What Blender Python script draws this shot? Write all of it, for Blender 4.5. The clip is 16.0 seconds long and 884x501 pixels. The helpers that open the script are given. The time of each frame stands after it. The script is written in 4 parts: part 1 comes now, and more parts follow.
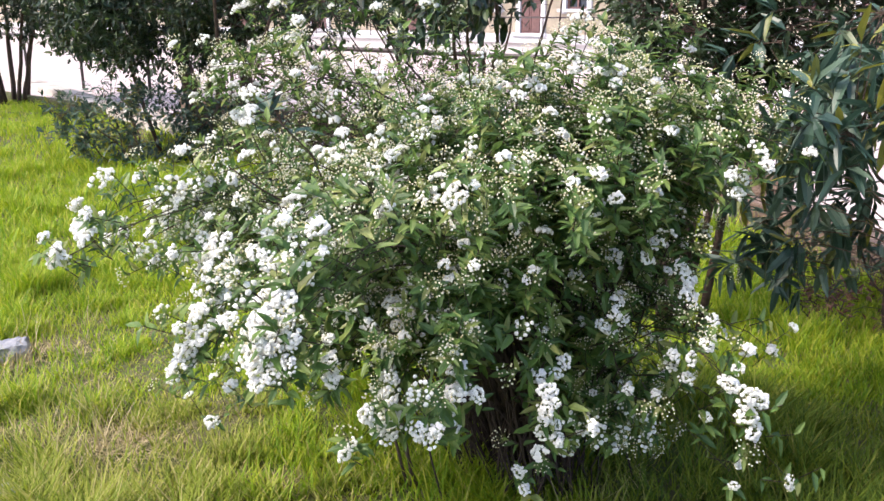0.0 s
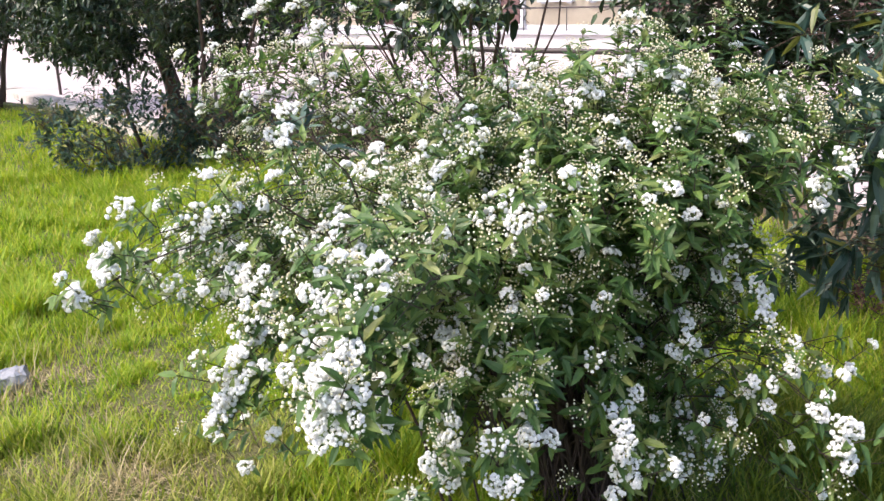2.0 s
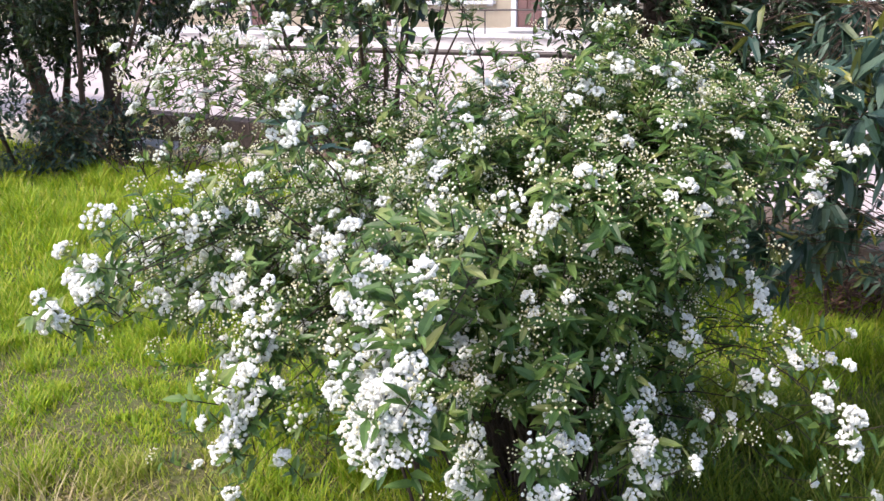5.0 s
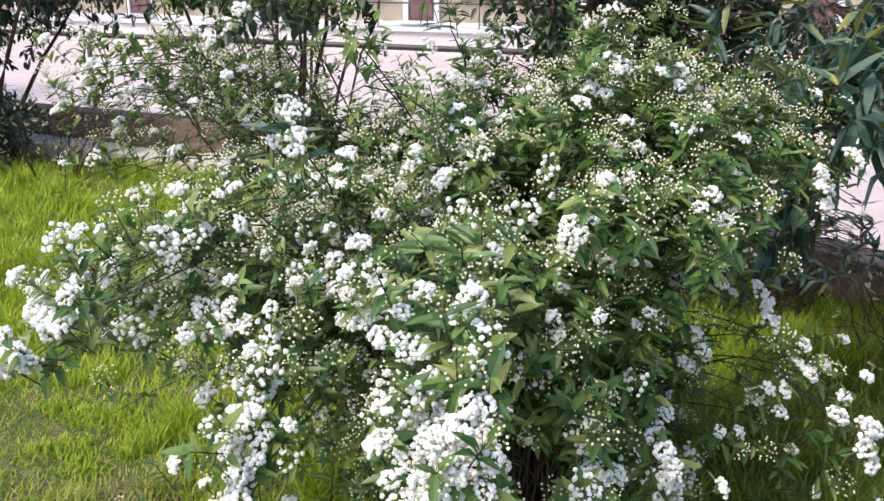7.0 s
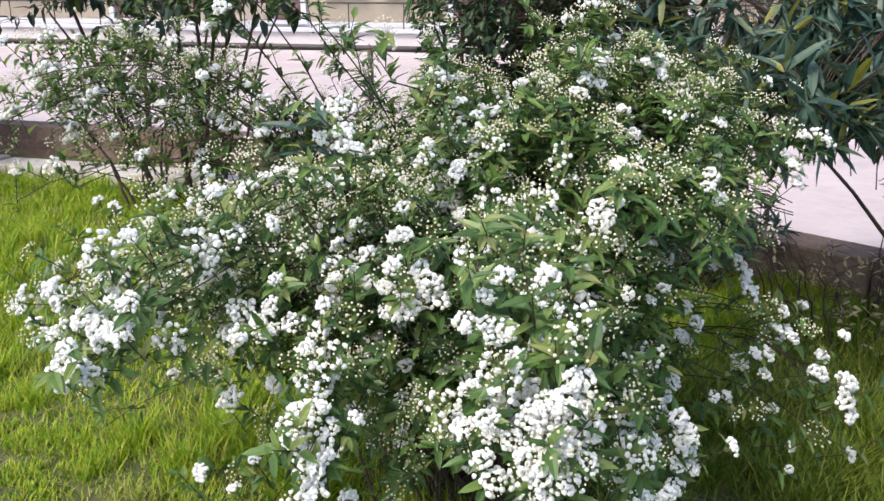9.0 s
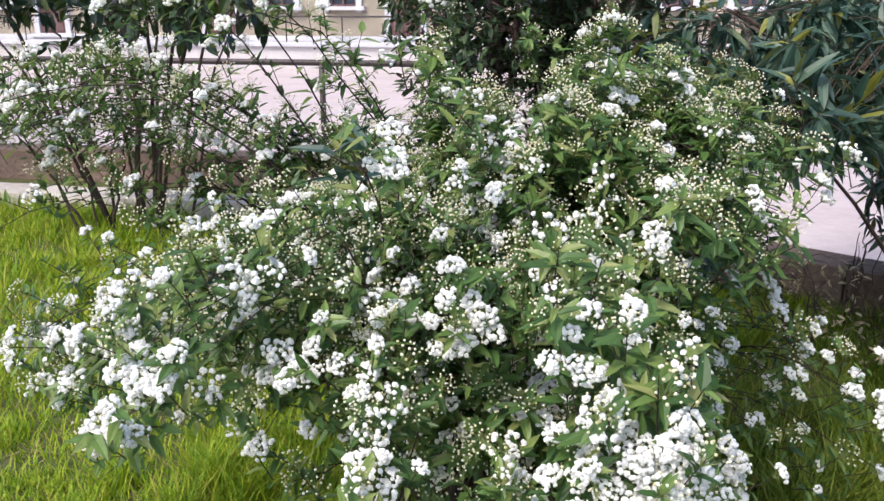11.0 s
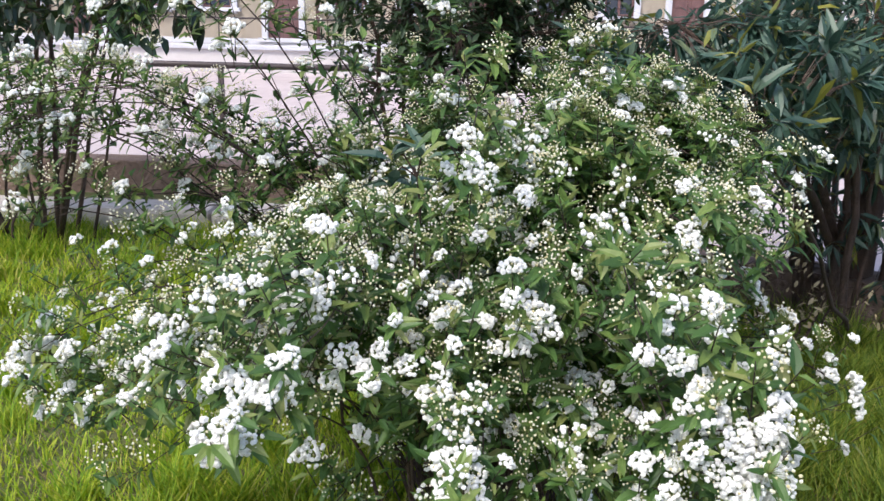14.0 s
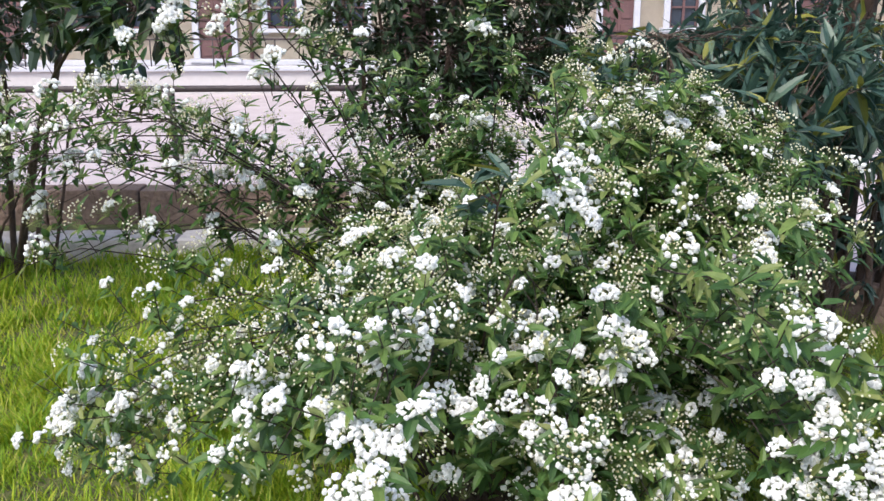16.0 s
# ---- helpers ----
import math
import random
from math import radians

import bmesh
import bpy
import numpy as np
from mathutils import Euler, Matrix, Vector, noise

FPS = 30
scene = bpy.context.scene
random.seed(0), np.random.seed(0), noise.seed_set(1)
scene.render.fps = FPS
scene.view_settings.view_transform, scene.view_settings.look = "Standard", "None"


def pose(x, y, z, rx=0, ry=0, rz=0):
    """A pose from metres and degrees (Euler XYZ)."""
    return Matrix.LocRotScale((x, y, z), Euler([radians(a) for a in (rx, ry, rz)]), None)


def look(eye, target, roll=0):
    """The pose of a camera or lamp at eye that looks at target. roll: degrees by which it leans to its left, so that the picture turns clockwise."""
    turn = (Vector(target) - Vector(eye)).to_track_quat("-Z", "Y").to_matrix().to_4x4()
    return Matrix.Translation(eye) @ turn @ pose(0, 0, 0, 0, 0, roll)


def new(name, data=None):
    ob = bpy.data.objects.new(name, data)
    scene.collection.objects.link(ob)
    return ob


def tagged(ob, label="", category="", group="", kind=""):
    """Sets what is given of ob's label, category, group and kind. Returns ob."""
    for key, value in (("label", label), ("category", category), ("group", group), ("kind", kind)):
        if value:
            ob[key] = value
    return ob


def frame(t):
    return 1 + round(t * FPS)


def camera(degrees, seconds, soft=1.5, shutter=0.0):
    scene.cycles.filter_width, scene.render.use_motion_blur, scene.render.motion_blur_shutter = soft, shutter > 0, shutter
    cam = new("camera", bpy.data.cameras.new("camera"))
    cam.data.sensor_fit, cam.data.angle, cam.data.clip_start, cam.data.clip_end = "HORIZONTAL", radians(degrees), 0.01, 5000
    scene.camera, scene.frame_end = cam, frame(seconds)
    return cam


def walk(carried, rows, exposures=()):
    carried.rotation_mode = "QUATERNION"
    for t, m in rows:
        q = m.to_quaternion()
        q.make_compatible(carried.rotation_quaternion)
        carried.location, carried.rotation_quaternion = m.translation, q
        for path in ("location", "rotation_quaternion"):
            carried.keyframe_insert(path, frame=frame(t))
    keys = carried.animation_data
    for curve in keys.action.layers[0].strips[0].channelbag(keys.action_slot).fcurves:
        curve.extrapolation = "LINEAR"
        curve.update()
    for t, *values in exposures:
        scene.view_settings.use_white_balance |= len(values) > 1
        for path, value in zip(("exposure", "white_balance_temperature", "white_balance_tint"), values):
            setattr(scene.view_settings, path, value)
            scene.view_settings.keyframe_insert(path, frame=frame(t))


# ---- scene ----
cam = camera(54.1, 16.0)
PATH = [
    (0, (0.055, -0.111, 1.573), (0.012, 1.814, 1.031), -0.2),
    (0.5, (-0.002, -0.028, 1.573), (-0.031, 1.899, 1.037), -0.9),
    (1, (-0.043, 0.062, 1.574), (-0.066, 1.991, 1.045), -0.8),
    (1.5, (-0.067, 0.087, 1.579), (-0.08, 2.017, 1.053), -0.8),
    (2, (-0.117, 0.09, 1.598), (-0.117, 2.011, 1.039), -1.7),
    (2.5, (-0.164, 0.111, 1.602), (-0.16, 2.031, 1.042), -3.2),
    (3, (-0.221, 0.151, 1.595), (-0.213, 2.071, 1.034), -3.5),
    (3.5, (-0.275, 0.169, 1.596), (-0.253, 2.087, 1.032), -3.2),
    (4, (-0.319, 0.166, 1.594), (-0.227, 2.082, 1.028), -2.5),
    (4.5, (-0.359, 0.17, 1.589), (-0.143, 2.076, 1.023), -1.5),
    (4.7, (-0.383, 0.177, 1.586), (-0.128, 2.079, 1.023), -1.1),
    (6.8, (-0.601, 0.416, 1.573), (-0.074, 2.26, 1.009), 0.4),
    (7, (-0.626, 0.421, 1.582), (-0.069, 2.254, 1.007), 0.6),
    (7.5, (-0.72, 0.445, 1.583), (-0.041, 2.239, 1.017), 0.2),
    (8, (-0.805, 0.47, 1.581), (-0.05, 2.232, 1.011), 0.2),
    (10.3, (-1.056, 0.577, 1.563), (-0.146, 2.266, 0.997), -0.1),
    (10.5, (-1.066, 0.61, 1.561), (-0.144, 2.293, 0.999), -0.1),
    (11, (-1.066, 0.687, 1.576), (-0.094, 2.347, 1.027), -0.0),
    (11.5, (-1.141, 0.74, 1.59), (-0.106, 2.359, 1.037), -0.1),
    (12, (-1.224, 0.761, 1.588), (-0.149, 2.355, 1.038), -0.1),
    (12.5, (-1.291, 0.784, 1.579), (-0.161, 2.34, 1.028), 0.2),
    (13, (-1.346, 0.779, 1.571), (-0.162, 2.294, 1.022), 0.3),
    (13.5, (-1.374, 0.79, 1.571), (-0.166, 2.289, 1.028), 0.9),
    (14, (-1.362, 0.844, 1.58), (-0.144, 2.336, 1.043), 1.3),
    (14.5, (-1.337, 0.895, 1.592), (-0.115, 2.394, 1.084), 1.9),
    (15, (-1.378, 0.962, 1.595), (-0.133, 2.443, 1.091), 0.9),
    (15.5, (-1.446, 1.036, 1.597), (-0.169, 2.491, 1.095), -0.1),
    (16, (-1.526, 1.067, 1.593), (-0.189, 2.466, 1.088), -0.1),
]
walk(cam, [(t, look(eye, target, roll)) for t, eye, target, roll in PATH], ((0, 1.27, 6550, 16), (4, 1.13, 6400, 16), (8, 0.81, 6250, 13), (12, 0.74, 6150, 14), (16, 0.68, 6050, 12)))

# ---- world and light ----
world = bpy.data.worlds.new("World")
scene.world = world
world.use_nodes = True
wn = world.node_tree
sky = wn.nodes.new("ShaderNodeTexSky")
sky.sky_type = "NISHITA"
sky.sun_disc = False
SUN_EL, SUN_AZ = 54.0, 252.0
sky.sun_elevation, sky.sun_rotation = radians(SUN_EL), radians(SUN_AZ)
sky.dust_density = 3.0
wn.nodes["Background"].inputs["Strength"].default_value = 0.172
wn.links.new(sky.outputs[0], wn.nodes["Background"].inputs["Color"])
sun = new("sun", bpy.data.lights.new("sun", "SUN"))
sun.data.energy, sun.data.angle, sun.data.color = 2.15, radians(16), (1.0, 0.93, 0.8)
sun_dir = Vector((math.sin(radians(SUN_AZ)) * math.cos(radians(SUN_EL)), math.cos(radians(SUN_AZ)) * math.cos(radians(SUN_EL)), math.sin(radians(SUN_EL))))
sun.matrix_world = look(sun_dir * 30, (0, 0, 0))

rng = np.random.default_rng(7)


# ---- materials ----
def material(name, build):
    m = bpy.data.materials.new(name)
    m.use_nodes = True
    t = m.node_tree
    build(t, t.nodes["Principled BSDF"], t.nodes["Material Output"])
    return m


def node(t, kind, **values):
    n = t.nodes.new(kind)
    for key, v in values.items():
        n.inputs[key.replace("_", " ")].default_value = v
    return n


def ramp(t, source, stops):
    r = t.nodes.new("ShaderNodeValToRGB")
    e = r.color_ramp.elements
    while len(e) < len(stops):
        e.new(0.5)
    for el, (p, c) in zip(e, stops):
        el.position, el.color = p, (*c, 1)
    t.links.new(source, r.inputs[0])
    return r.outputs[0]


def noise_at(t, scale, detail=4.0, rough=0.6):
    c = t.nodes.new("ShaderNodeTexCoord")
    n = node(t, "ShaderNodeTexNoise", Scale=scale, Detail=detail, Roughness=rough)
    t.links.new(c.outputs["Object"], n.inputs["Vector"])
    return n.outputs["Fac"]


def bump(t, p, height, strength, distance):
    b = node(t, "ShaderNodeBump", Strength=strength, Distance=distance)
    t.links.new(height, b.inputs["Height"])
    t.links.new(b.outputs[0], p.inputs["Normal"])


def foliage(name, stops, rough=0.45, glow=0.35, mottle=0.6):
    """Leaves: colour varies from leaf to leaf, light passes through."""
    def build(t, p, out):
        g = t.nodes.new("ShaderNodeNewGeometry")
        o = t.nodes.new("ShaderNodeObjectInfo")
        add = t.nodes.new("ShaderNodeMath")
        add.operation = "ADD"
        t.links.new(g.outputs["Random Per Island"], add.inputs[0])
        t.links.new(o.outputs["Random"], add.inputs[1])
        fr = t.nodes.new("ShaderNodeMath")
        fr.operation = "FRACT"
        t.links.new(add.outputs[0], fr.inputs[0])
        col = ramp(t, fr.outputs[0], stops)
        n = noise_at(t, 60.0)
        mix = t.nodes.new("ShaderNodeMix")
        mix.data_type, mix.blend_type = "RGBA", "MULTIPLY"
        mix.inputs[0].default_value = mottle
        t.links.new(col, mix.inputs[6])
        t.links.new(ramp(t, n, [(0.3, (0.62, 0.62, 0.62)), (0.7, (1, 1, 1))]), mix.inputs[7])
        t.links.new(mix.outputs[2], p.inputs["Base Color"])
        p.inputs["Roughness"].default_value = rough
        tr = t.nodes.new("ShaderNodeBsdfTranslucent")
        t.links.new(mix.outputs[2], tr.inputs["Color"])
        m = t.nodes.new("ShaderNodeMixShader")
        m.inputs[0].default_value = glow
        t.links.new(p.outputs[0], m.inputs[1])
        t.links.new(tr.outputs[0], m.inputs[2])
        t.links.new(m.outputs[0], out.inputs["Surface"])
    return material(name, build)


def solid(name, stops, scale, rough=0.8, relief=0.3, depth=0.01):
    """Stone, soil, plaster, bark: two scales of noise and a relief."""
    def build(t, p, out):
        a, b = noise_at(t, scale, 6.0), noise_at(t, scale * 9, 5.0)
        mx = t.nodes.new("ShaderNodeMath")
        mx.operation = "MULTIPLY_ADD"
        mx.inputs[1].default_value = 0.6
        t.links.new(a, mx.inputs[0])
        h = t.nodes.new("ShaderNodeMath")
        h.operation = "MULTIPLY"
        h.inputs[1].default_value = 0.4
        t.links.new(b, h.inputs[0])
        t.links.new(h.outputs[0], mx.inputs[2])
        t.links.new(ramp(t, mx.outputs[0], stops), p.inputs["Base Color"])
        p.inputs["Roughness"].default_value = rough
        bump(t, p, b, relief, depth)
    return material(name, build)


SPIREA = foliage("spirea_leaf", [(0.0, (0.048, 0.11, 0.028)), (0.5, (0.108, 0.207, 0.05)), (0.82, (0.195, 0.295, 0.068)), (1.0, (0.3, 0.33, 0.11))], 0.45, 0.44)
OLEANDER = foliage("oleander_leaf", [(0.0, (0.026, 0.06, 0.042)), (0.55, (0.055, 0.11, 0.078)), (0.85, (0.11, 0.17, 0.11)), (0.93, (0.2, 0.21, 0.04)), (1.0, (0.28, 0.27, 0.04))], 0.4, 0.3)
LAUREL = foliage("laurel_leaf", [(0.0, (0.015, 0.035, 0.015)), (0.7, (0.03, 0.06, 0.025)), (1.0, (0.09, 0.13, 0.03))], 0.35, 0.2)
EVERGREEN = foliage("evergreen_leaf", [(0.0, (0.02, 0.04, 0.015)), (1.0, (0.05, 0.09, 0.03))], 0.5, 0.15)
LUSH = foliage("lush_grass_blade", [(0.0, (0.13, 0.27, 0.008)), (0.5, (0.29, 0.43, 0.012)), (0.85, (0.46, 0.52, 0.025)), (1.0, (0.52, 0.48, 0.12))], 0.7, 0.45)
GRASS = foliage("grass_blade", [(0.0, (0.14, 0.21, 0.02)), (0.45, (0.29, 0.36, 0.035)), (0.75, (0.42, 0.44, 0.08)), (1.0, (0.55, 0.47, 0.22))], 0.75, 0.45)
# deeper green: the shade over the right-hand grass is put into this colour
SHADED_GRASS = foliage("shaded_grass_blade", [(0.0, (0.07, 0.14, 0.008)), (0.5, (0.15, 0.23, 0.01)), (0.85, (0.27, 0.33, 0.02)), (1.0, (0.4, 0.36, 0.08))], 0.7, 0.4)
STRAW = foliage("dry_straw", [(0.0, (0.36, 0.28, 0.14)), (1.0, (0.55, 0.46, 0.27))], 0.7, 0.2)
DEADLEAF = foliage("dead_leaf", [(0.0, (0.1, 0.045, 0.025)), (1.0, (0.24, 0.12, 0.07))], 0.8, 0.15)
PETAL = foliage("white_petal", [(0.0, (0.88, 0.875, 0.85)), (1.0, (0.93, 0.925, 0.9))], 0.7, 0.35, 0.08)
BUD = foliage("cream_bud", [(0.0, (0.68, 0.6, 0.32)), (0.4, (0.8, 0.76, 0.54)), (1.0, (0.87, 0.85, 0.74))], 0.5, 0.15)
STALK = foliage("green_stalk", [(0.0, (0.16, 0.22, 0.06)), (1.0, (0.26, 0.3, 0.1))], 0.6, 0.1)
BARK = solid("brown_bark", [(0.3, (0.035, 0.022, 0.017)), (0.6, (0.09, 0.056, 0.04)), (0.8, (0.16, 0.11, 0.08))], 14, 0.9, 0.8, 0.02)
CANE = solid("reddish_cane", [(0.3, (0.016, 0.01, 0.008)), (0.7, (0.055, 0.032, 0.023))], 30, 0.8, 0.5, 0.004)
SOIL = solid("soil_and_turf", [(0.28, (0.05, 0.055, 0.015)), (0.46, (0.075, 0.09, 0.02)), (0.6, (0.12, 0.1, 0.045)), (0.75, (0.2, 0.13, 0.09))], 2.2, 0.95, 1.0, 0.05)
PALE = solid("pale_blue_grey_stone", [(0.25, (0.16, 0.165, 0.18)), (0.7, (0.33, 0.34, 0.37))], 9, 0.7, 0.5, 0.01)
STONE = solid("pale_kerb_stone", [(0.25, (0.22, 0.19, 0.16)), (0.5, (0.42, 0.38, 0.34)), (0.75, (0.55, 0.51, 0.47))], 2.2, 0.85, 0.6, 0.02)
WALLSTONE = solid("brown_wall_stone", [(0.25, (0.07, 0.05, 0.04)), (0.5, (0.16, 0.11, 0.085)), (0.8, (0.27, 0.2, 0.15))], 2.6, 0.9, 0.8, 0.04)
PAVING = solid("pink_paving", [(0.3, (0.36, 0.3, 0.295)), (0.6, (0.46, 0.395, 0.39))], 1.1, 0.85, 0.4, 0.01)
PLASTER = solid("cream_plaster", [(0.3, (0.5, 0.43, 0.34)), (0.7, (0.6, 0.53, 0.43))], 0.7, 0.9, 0.3, 0.01)
PLINTH = solid("white_plinth_render", [(0.3, (0.45, 0.42, 0.41)), (0.7, (0.55, 0.52, 0.51))], 0.8, 0.9, 0.3, 0.01)
TRIM = solid("grey_stone_trim", [(0.3, (0.42, 0.42, 0.46)), (0.7, (0.56, 0.56, 0.6))], 2.0, 0.8, 0.3, 0.01)
IRON = solid("dark_painted_iron", [(0.3, (0.03, 0.022, 0.022)), (0.7, (0.07, 0.05, 0.048))], 20, 0.55, 0.3, 0.002)
SHUTTER = solid("brown_shutter_paint", [(0.3, (0.09, 0.045, 0.045)), (0.7, (0.15, 0.075, 0.07))], 8, 0.6, 0.3, 0.004)
ROOF = solid("roof_tile", [(0.3, (0.25, 0.12, 0.08)), (0.7, (0.4, 0.2, 0.13))], 3, 0.9, 0.5, 0.02)


def build_glass(t, p, out):
    p.inputs["Base Color"].default_value = (0.04, 0.05, 0.07, 1)
    p.inputs["Roughness"].default_value = 0.08
    n = noise_at(t, 2.0)
    bump(t, p, n, 0.05, 0.01)


GLASS = material("window_glass", build_glass)


# ---- mesh helpers ----
def mesh_of(name, verts, faces, mats, index=None, smooth=False):
    me = bpy.data.meshes.new(name)
    me.from_pydata(np.asarray(verts).tolist(), [], faces if isinstance(faces, list) else faces.tolist())
    for m in mats if isinstance(mats, (list, tuple)) else [mats]:
        me.materials.append(m)
    if index is not None:
        me.polygons.foreach_set("material_index", np.asarray(index, dtype=np.int32))
    if smooth:
        me.polygons.foreach_set("use_smooth", np.ones(len(me.polygons), dtype=bool))
    me.update()
    return me


def part(name, me, parent, label="", place=None, kind=""):
    ob = new(name, me)
    if parent is not None:
        ob.parent = parent
    if place is not None:
        ob.matrix_basis = place
    return tagged(ob, label=label, kind=kind)


def thing(name, place, label, category, group="", kind=""):
    ob = new(name)
    ob.location = place
    ob.empty_display_size = 0.1
    return tagged(ob, label, category, group, kind)


def unit(a):
    a = np.asarray(a, float)
    return a / np.maximum(np.linalg.norm(a, axis=-1, keepdims=True), 1e-9)


def frames_of(d, up):
    """Rotation matrices whose y axis is d and whose z axis is near up."""
    y = unit(d)
    x = unit(np.cross(y, up))
    z = np.cross(x, y)
    return np.stack([x, y, z], axis=-1)


def spread(template, places, turns, sizes):
    """Many copies of a template (verts, tris) as one vertex and face array."""
    V, F = template
    n, k = len(places), len(V)
    sizes = np.asarray(sizes, float)
    if sizes.ndim == 1:
        sizes = sizes[:, None].repeat(3, 1)
    out = np.einsum("nij,nkj->nki", turns, V[None] * sizes[:, None, :]) + places[:, None, :]
    faces = (F[None] + (np.arange(n) * k)[:, None, None]).reshape(-1, F.shape[1])
    return out.reshape(-1, 3), faces


def join(pieces):
    """pieces: list of (verts, faces, material index) with triangle faces."""
    vs, fs, ix, base = [], [], [], 0
    for v, f, m in pieces:
        vs.append(v)
        fs.append(f + base)
        ix.append(np.full(len(f), m))
        base += len(v)
    return np.concatenate(vs), np.concatenate(fs), np.concatenate(ix)


def leaf(width, fold=0.12, droop=0.18, widest=0.4):
    """A lance-shaped leaf of length 1 along y, folded at the midrib, drooping to its tip."""
    w, a, b = width / 2, widest * 0.75, widest + 0.3
    V = np.array([(0, 0, 0), (-w, a, fold * w * 2), (0, a, 0), (w, a, fold * w * 2), (-w * 0.72, b, fold * w - droop * b * b), (0, b, -droop * b * b - 0.01), (w * 0.72, b, fold * w - droop * b * b), (0, 1, -droop)], float)
    F = np.array([(0, 2, 1), (0, 3, 2), (1, 2, 5), (1, 5, 4), (2, 3, 6), (2, 6, 5), (4, 5, 7), (5, 6, 7)])
    return V, F


def tube(points, radii, sides=5):
    """A tapered tube along a line of points."""
    P = np.asarray(points, float)
    T = unit(np.gradient(P, axis=0))
    ref = np.where(np.abs(T[:, 2:3]) > 0.9, np.array([[1.0, 0, 0]]), np.array([[0, 0, 1.0]]))
    X = unit(np.cross(T, ref))
    Y = np.cross(T, X)
    ang = np.arange(sides) * 2 * math.pi / sides
    ring = np.cos(ang)[None, :, None] * X[:, None] + np.sin(ang)[None, :, None] * Y[:, None]
    V = (P[:, None] + ring * np.asarray(radii, float)[:, None, None]).reshape(-1, 3)
    F = []
    for i in range(len(P) - 1):
        for j in range(sides):
            a, b = i * sides + j, i * sides + (j + 1) % sides
            F += [(a, b, b + sides), (a, b + sides, a + sides)]
    F += [(0, j + 1, j) for j in range(1, sides - 1)]
    e = (len(P) - 1) * sides
    F += [(e, e + j, e + j + 1) for j in range(1, sides - 1)]
    return V, np.array(F)


def arch(a, b, c, n=9):
    t = np.linspace(0, 1, n)[:, None]
    a, b, c = (np.asarray(q, float) for q in (a, b, c))
    return (1 - t) ** 2 * a + 2 * t * (1 - t) * b + t ** 2 * c


def ico(radius):
    bm = bmesh.new()
    bmesh.ops.create_icosphere(bm, subdivisions=1, radius=radius)
    V = np.array([v.co[:] for v in bm.verts])
    F = np.array([[v.index for v in f.verts] for f in bm.faces])
    bm.free()
    return V, F


def box_bm(bm, size, centre, bevel=0.0):
    r = bmesh.ops.create_cube(bm, size=1, matrix=Matrix.Translation(centre) @ Matrix.Diagonal((*size, 1)))
    if bevel:
        es = list({e for v in r["verts"] for e in v.link_edges})
        bmesh.ops.bevel(bm, geom=es, offset=bevel, segments=2, affect="EDGES", profile=0.6)


def box_mesh(name, size, centre, mat, bevel=0.0):
    bm = bmesh.new()
    box_bm(bm, size, centre, bevel)
    me = bpy.data.meshes.new(name)
    bm.to_mesh(me)
    bm.free()
    me.materials.append(mat)
    return me


# ---- the street frame: a along the fence, n away from the lawn ----
NX, NY = 0.6606, 0.7507
KERB_N, WALL_N, RAIL_N, PLINTH_N, HOUSE_N = 5.82, 6.3, 7.75, 20.0, 23.0
WALL_TOP, RAIL_Z, STREET_Z, PLINTH_TOP = 0.39, 1.04, 0.06, 0.58
STREET = Matrix(((-NY, NX, 0, 0), (NX, NY, 0, 0), (0, 0, 1, 0), (0, 0, 0, 1)))


def at(a, n, z=0.0):
    return Vector((a * -NY + n * NX, a * NX + n * NY, z))


def on_street(a, n, z=0.0):
    """Pose in the street frame: local x along the fence (to the far end), local y away from the lawn."""
    m = STREET.copy()
    m.translation = at(a, n, z)
    return m


# ---- ground ----
def ground_height(x, y):
    return 0.02 * np.sin(1.7 * x + 0.6) * np.cos(1.3 * y)


def build_ground():
    xs = np.concatenate([[-600, -120, -40, -18], np.arange(-12, 6.1, 0.25), [12, 40, 120, 600]])
    ys = np.concatenate([[-600, -120, -40, -12], np.arange(-4, 16.1, 0.25), [30, 80, 200, 600]])
    X, Y = np.meshgrid(xs, ys)
    Z = ground_height(X, Y) + rng.normal(0, 0.008, X.shape)
    Z[(np.abs(X) > 30) | (np.abs(Y) > 30)] = 0
    V = np.stack([X, Y, Z], -1).reshape(-1, 3)
    w = len(xs)
    i = np.arange((len(ys) - 1) * w).reshape(-1, w)[:, :-1].ravel()
    F = np.stack([i, i + 1, i + 1 + w, i + w], -1)
    tagged(new("ground", mesh_of("ground", V, F, SOIL, smooth=True)), "soil and trodden turf under rough grass", "ground", kind="structure")


build_ground()


def strip(name, a0, a1, n0, n1, z0, z1, mat, label, category, bevel=0.0):
    me = box_mesh(name, (a1 - a0, n1 - n0, z1 - z0), ((a0 + a1) / 2, (n0 + n1) / 2, (z0 + z1) / 2), mat, bevel)
    ob = new(name, me)
    ob.matrix_basis = STREET
    return tagged(ob, label, category, kind="structure")


strip("pavement", 2.44, 60, WALL_N + 0.28, PLINTH_N - 0.003, -0.3, STREET_Z, PAVING, "pale pink paved street behind the low wall", "pavement")
strip("soil_strip", 2.44, 40, KERB_N + 0.28, WALL_N - 0.003, -0.3, 0.13, SOIL, "bare brown soil strip between kerb and wall", "soil")


CORNER = pose(2.02, 5.95, 0, 0, 0, math.degrees(math.atan2(-0.954, 0.3)))
side = new("pavement_side", box_mesh("pavement_side", (60, 40, 0.3), (18, 20.29, -0.097), PAVING))
side.matrix_basis = CORNER
tagged(side, "pale pink paved street beyond the side wall", "pavement", kind="structure")


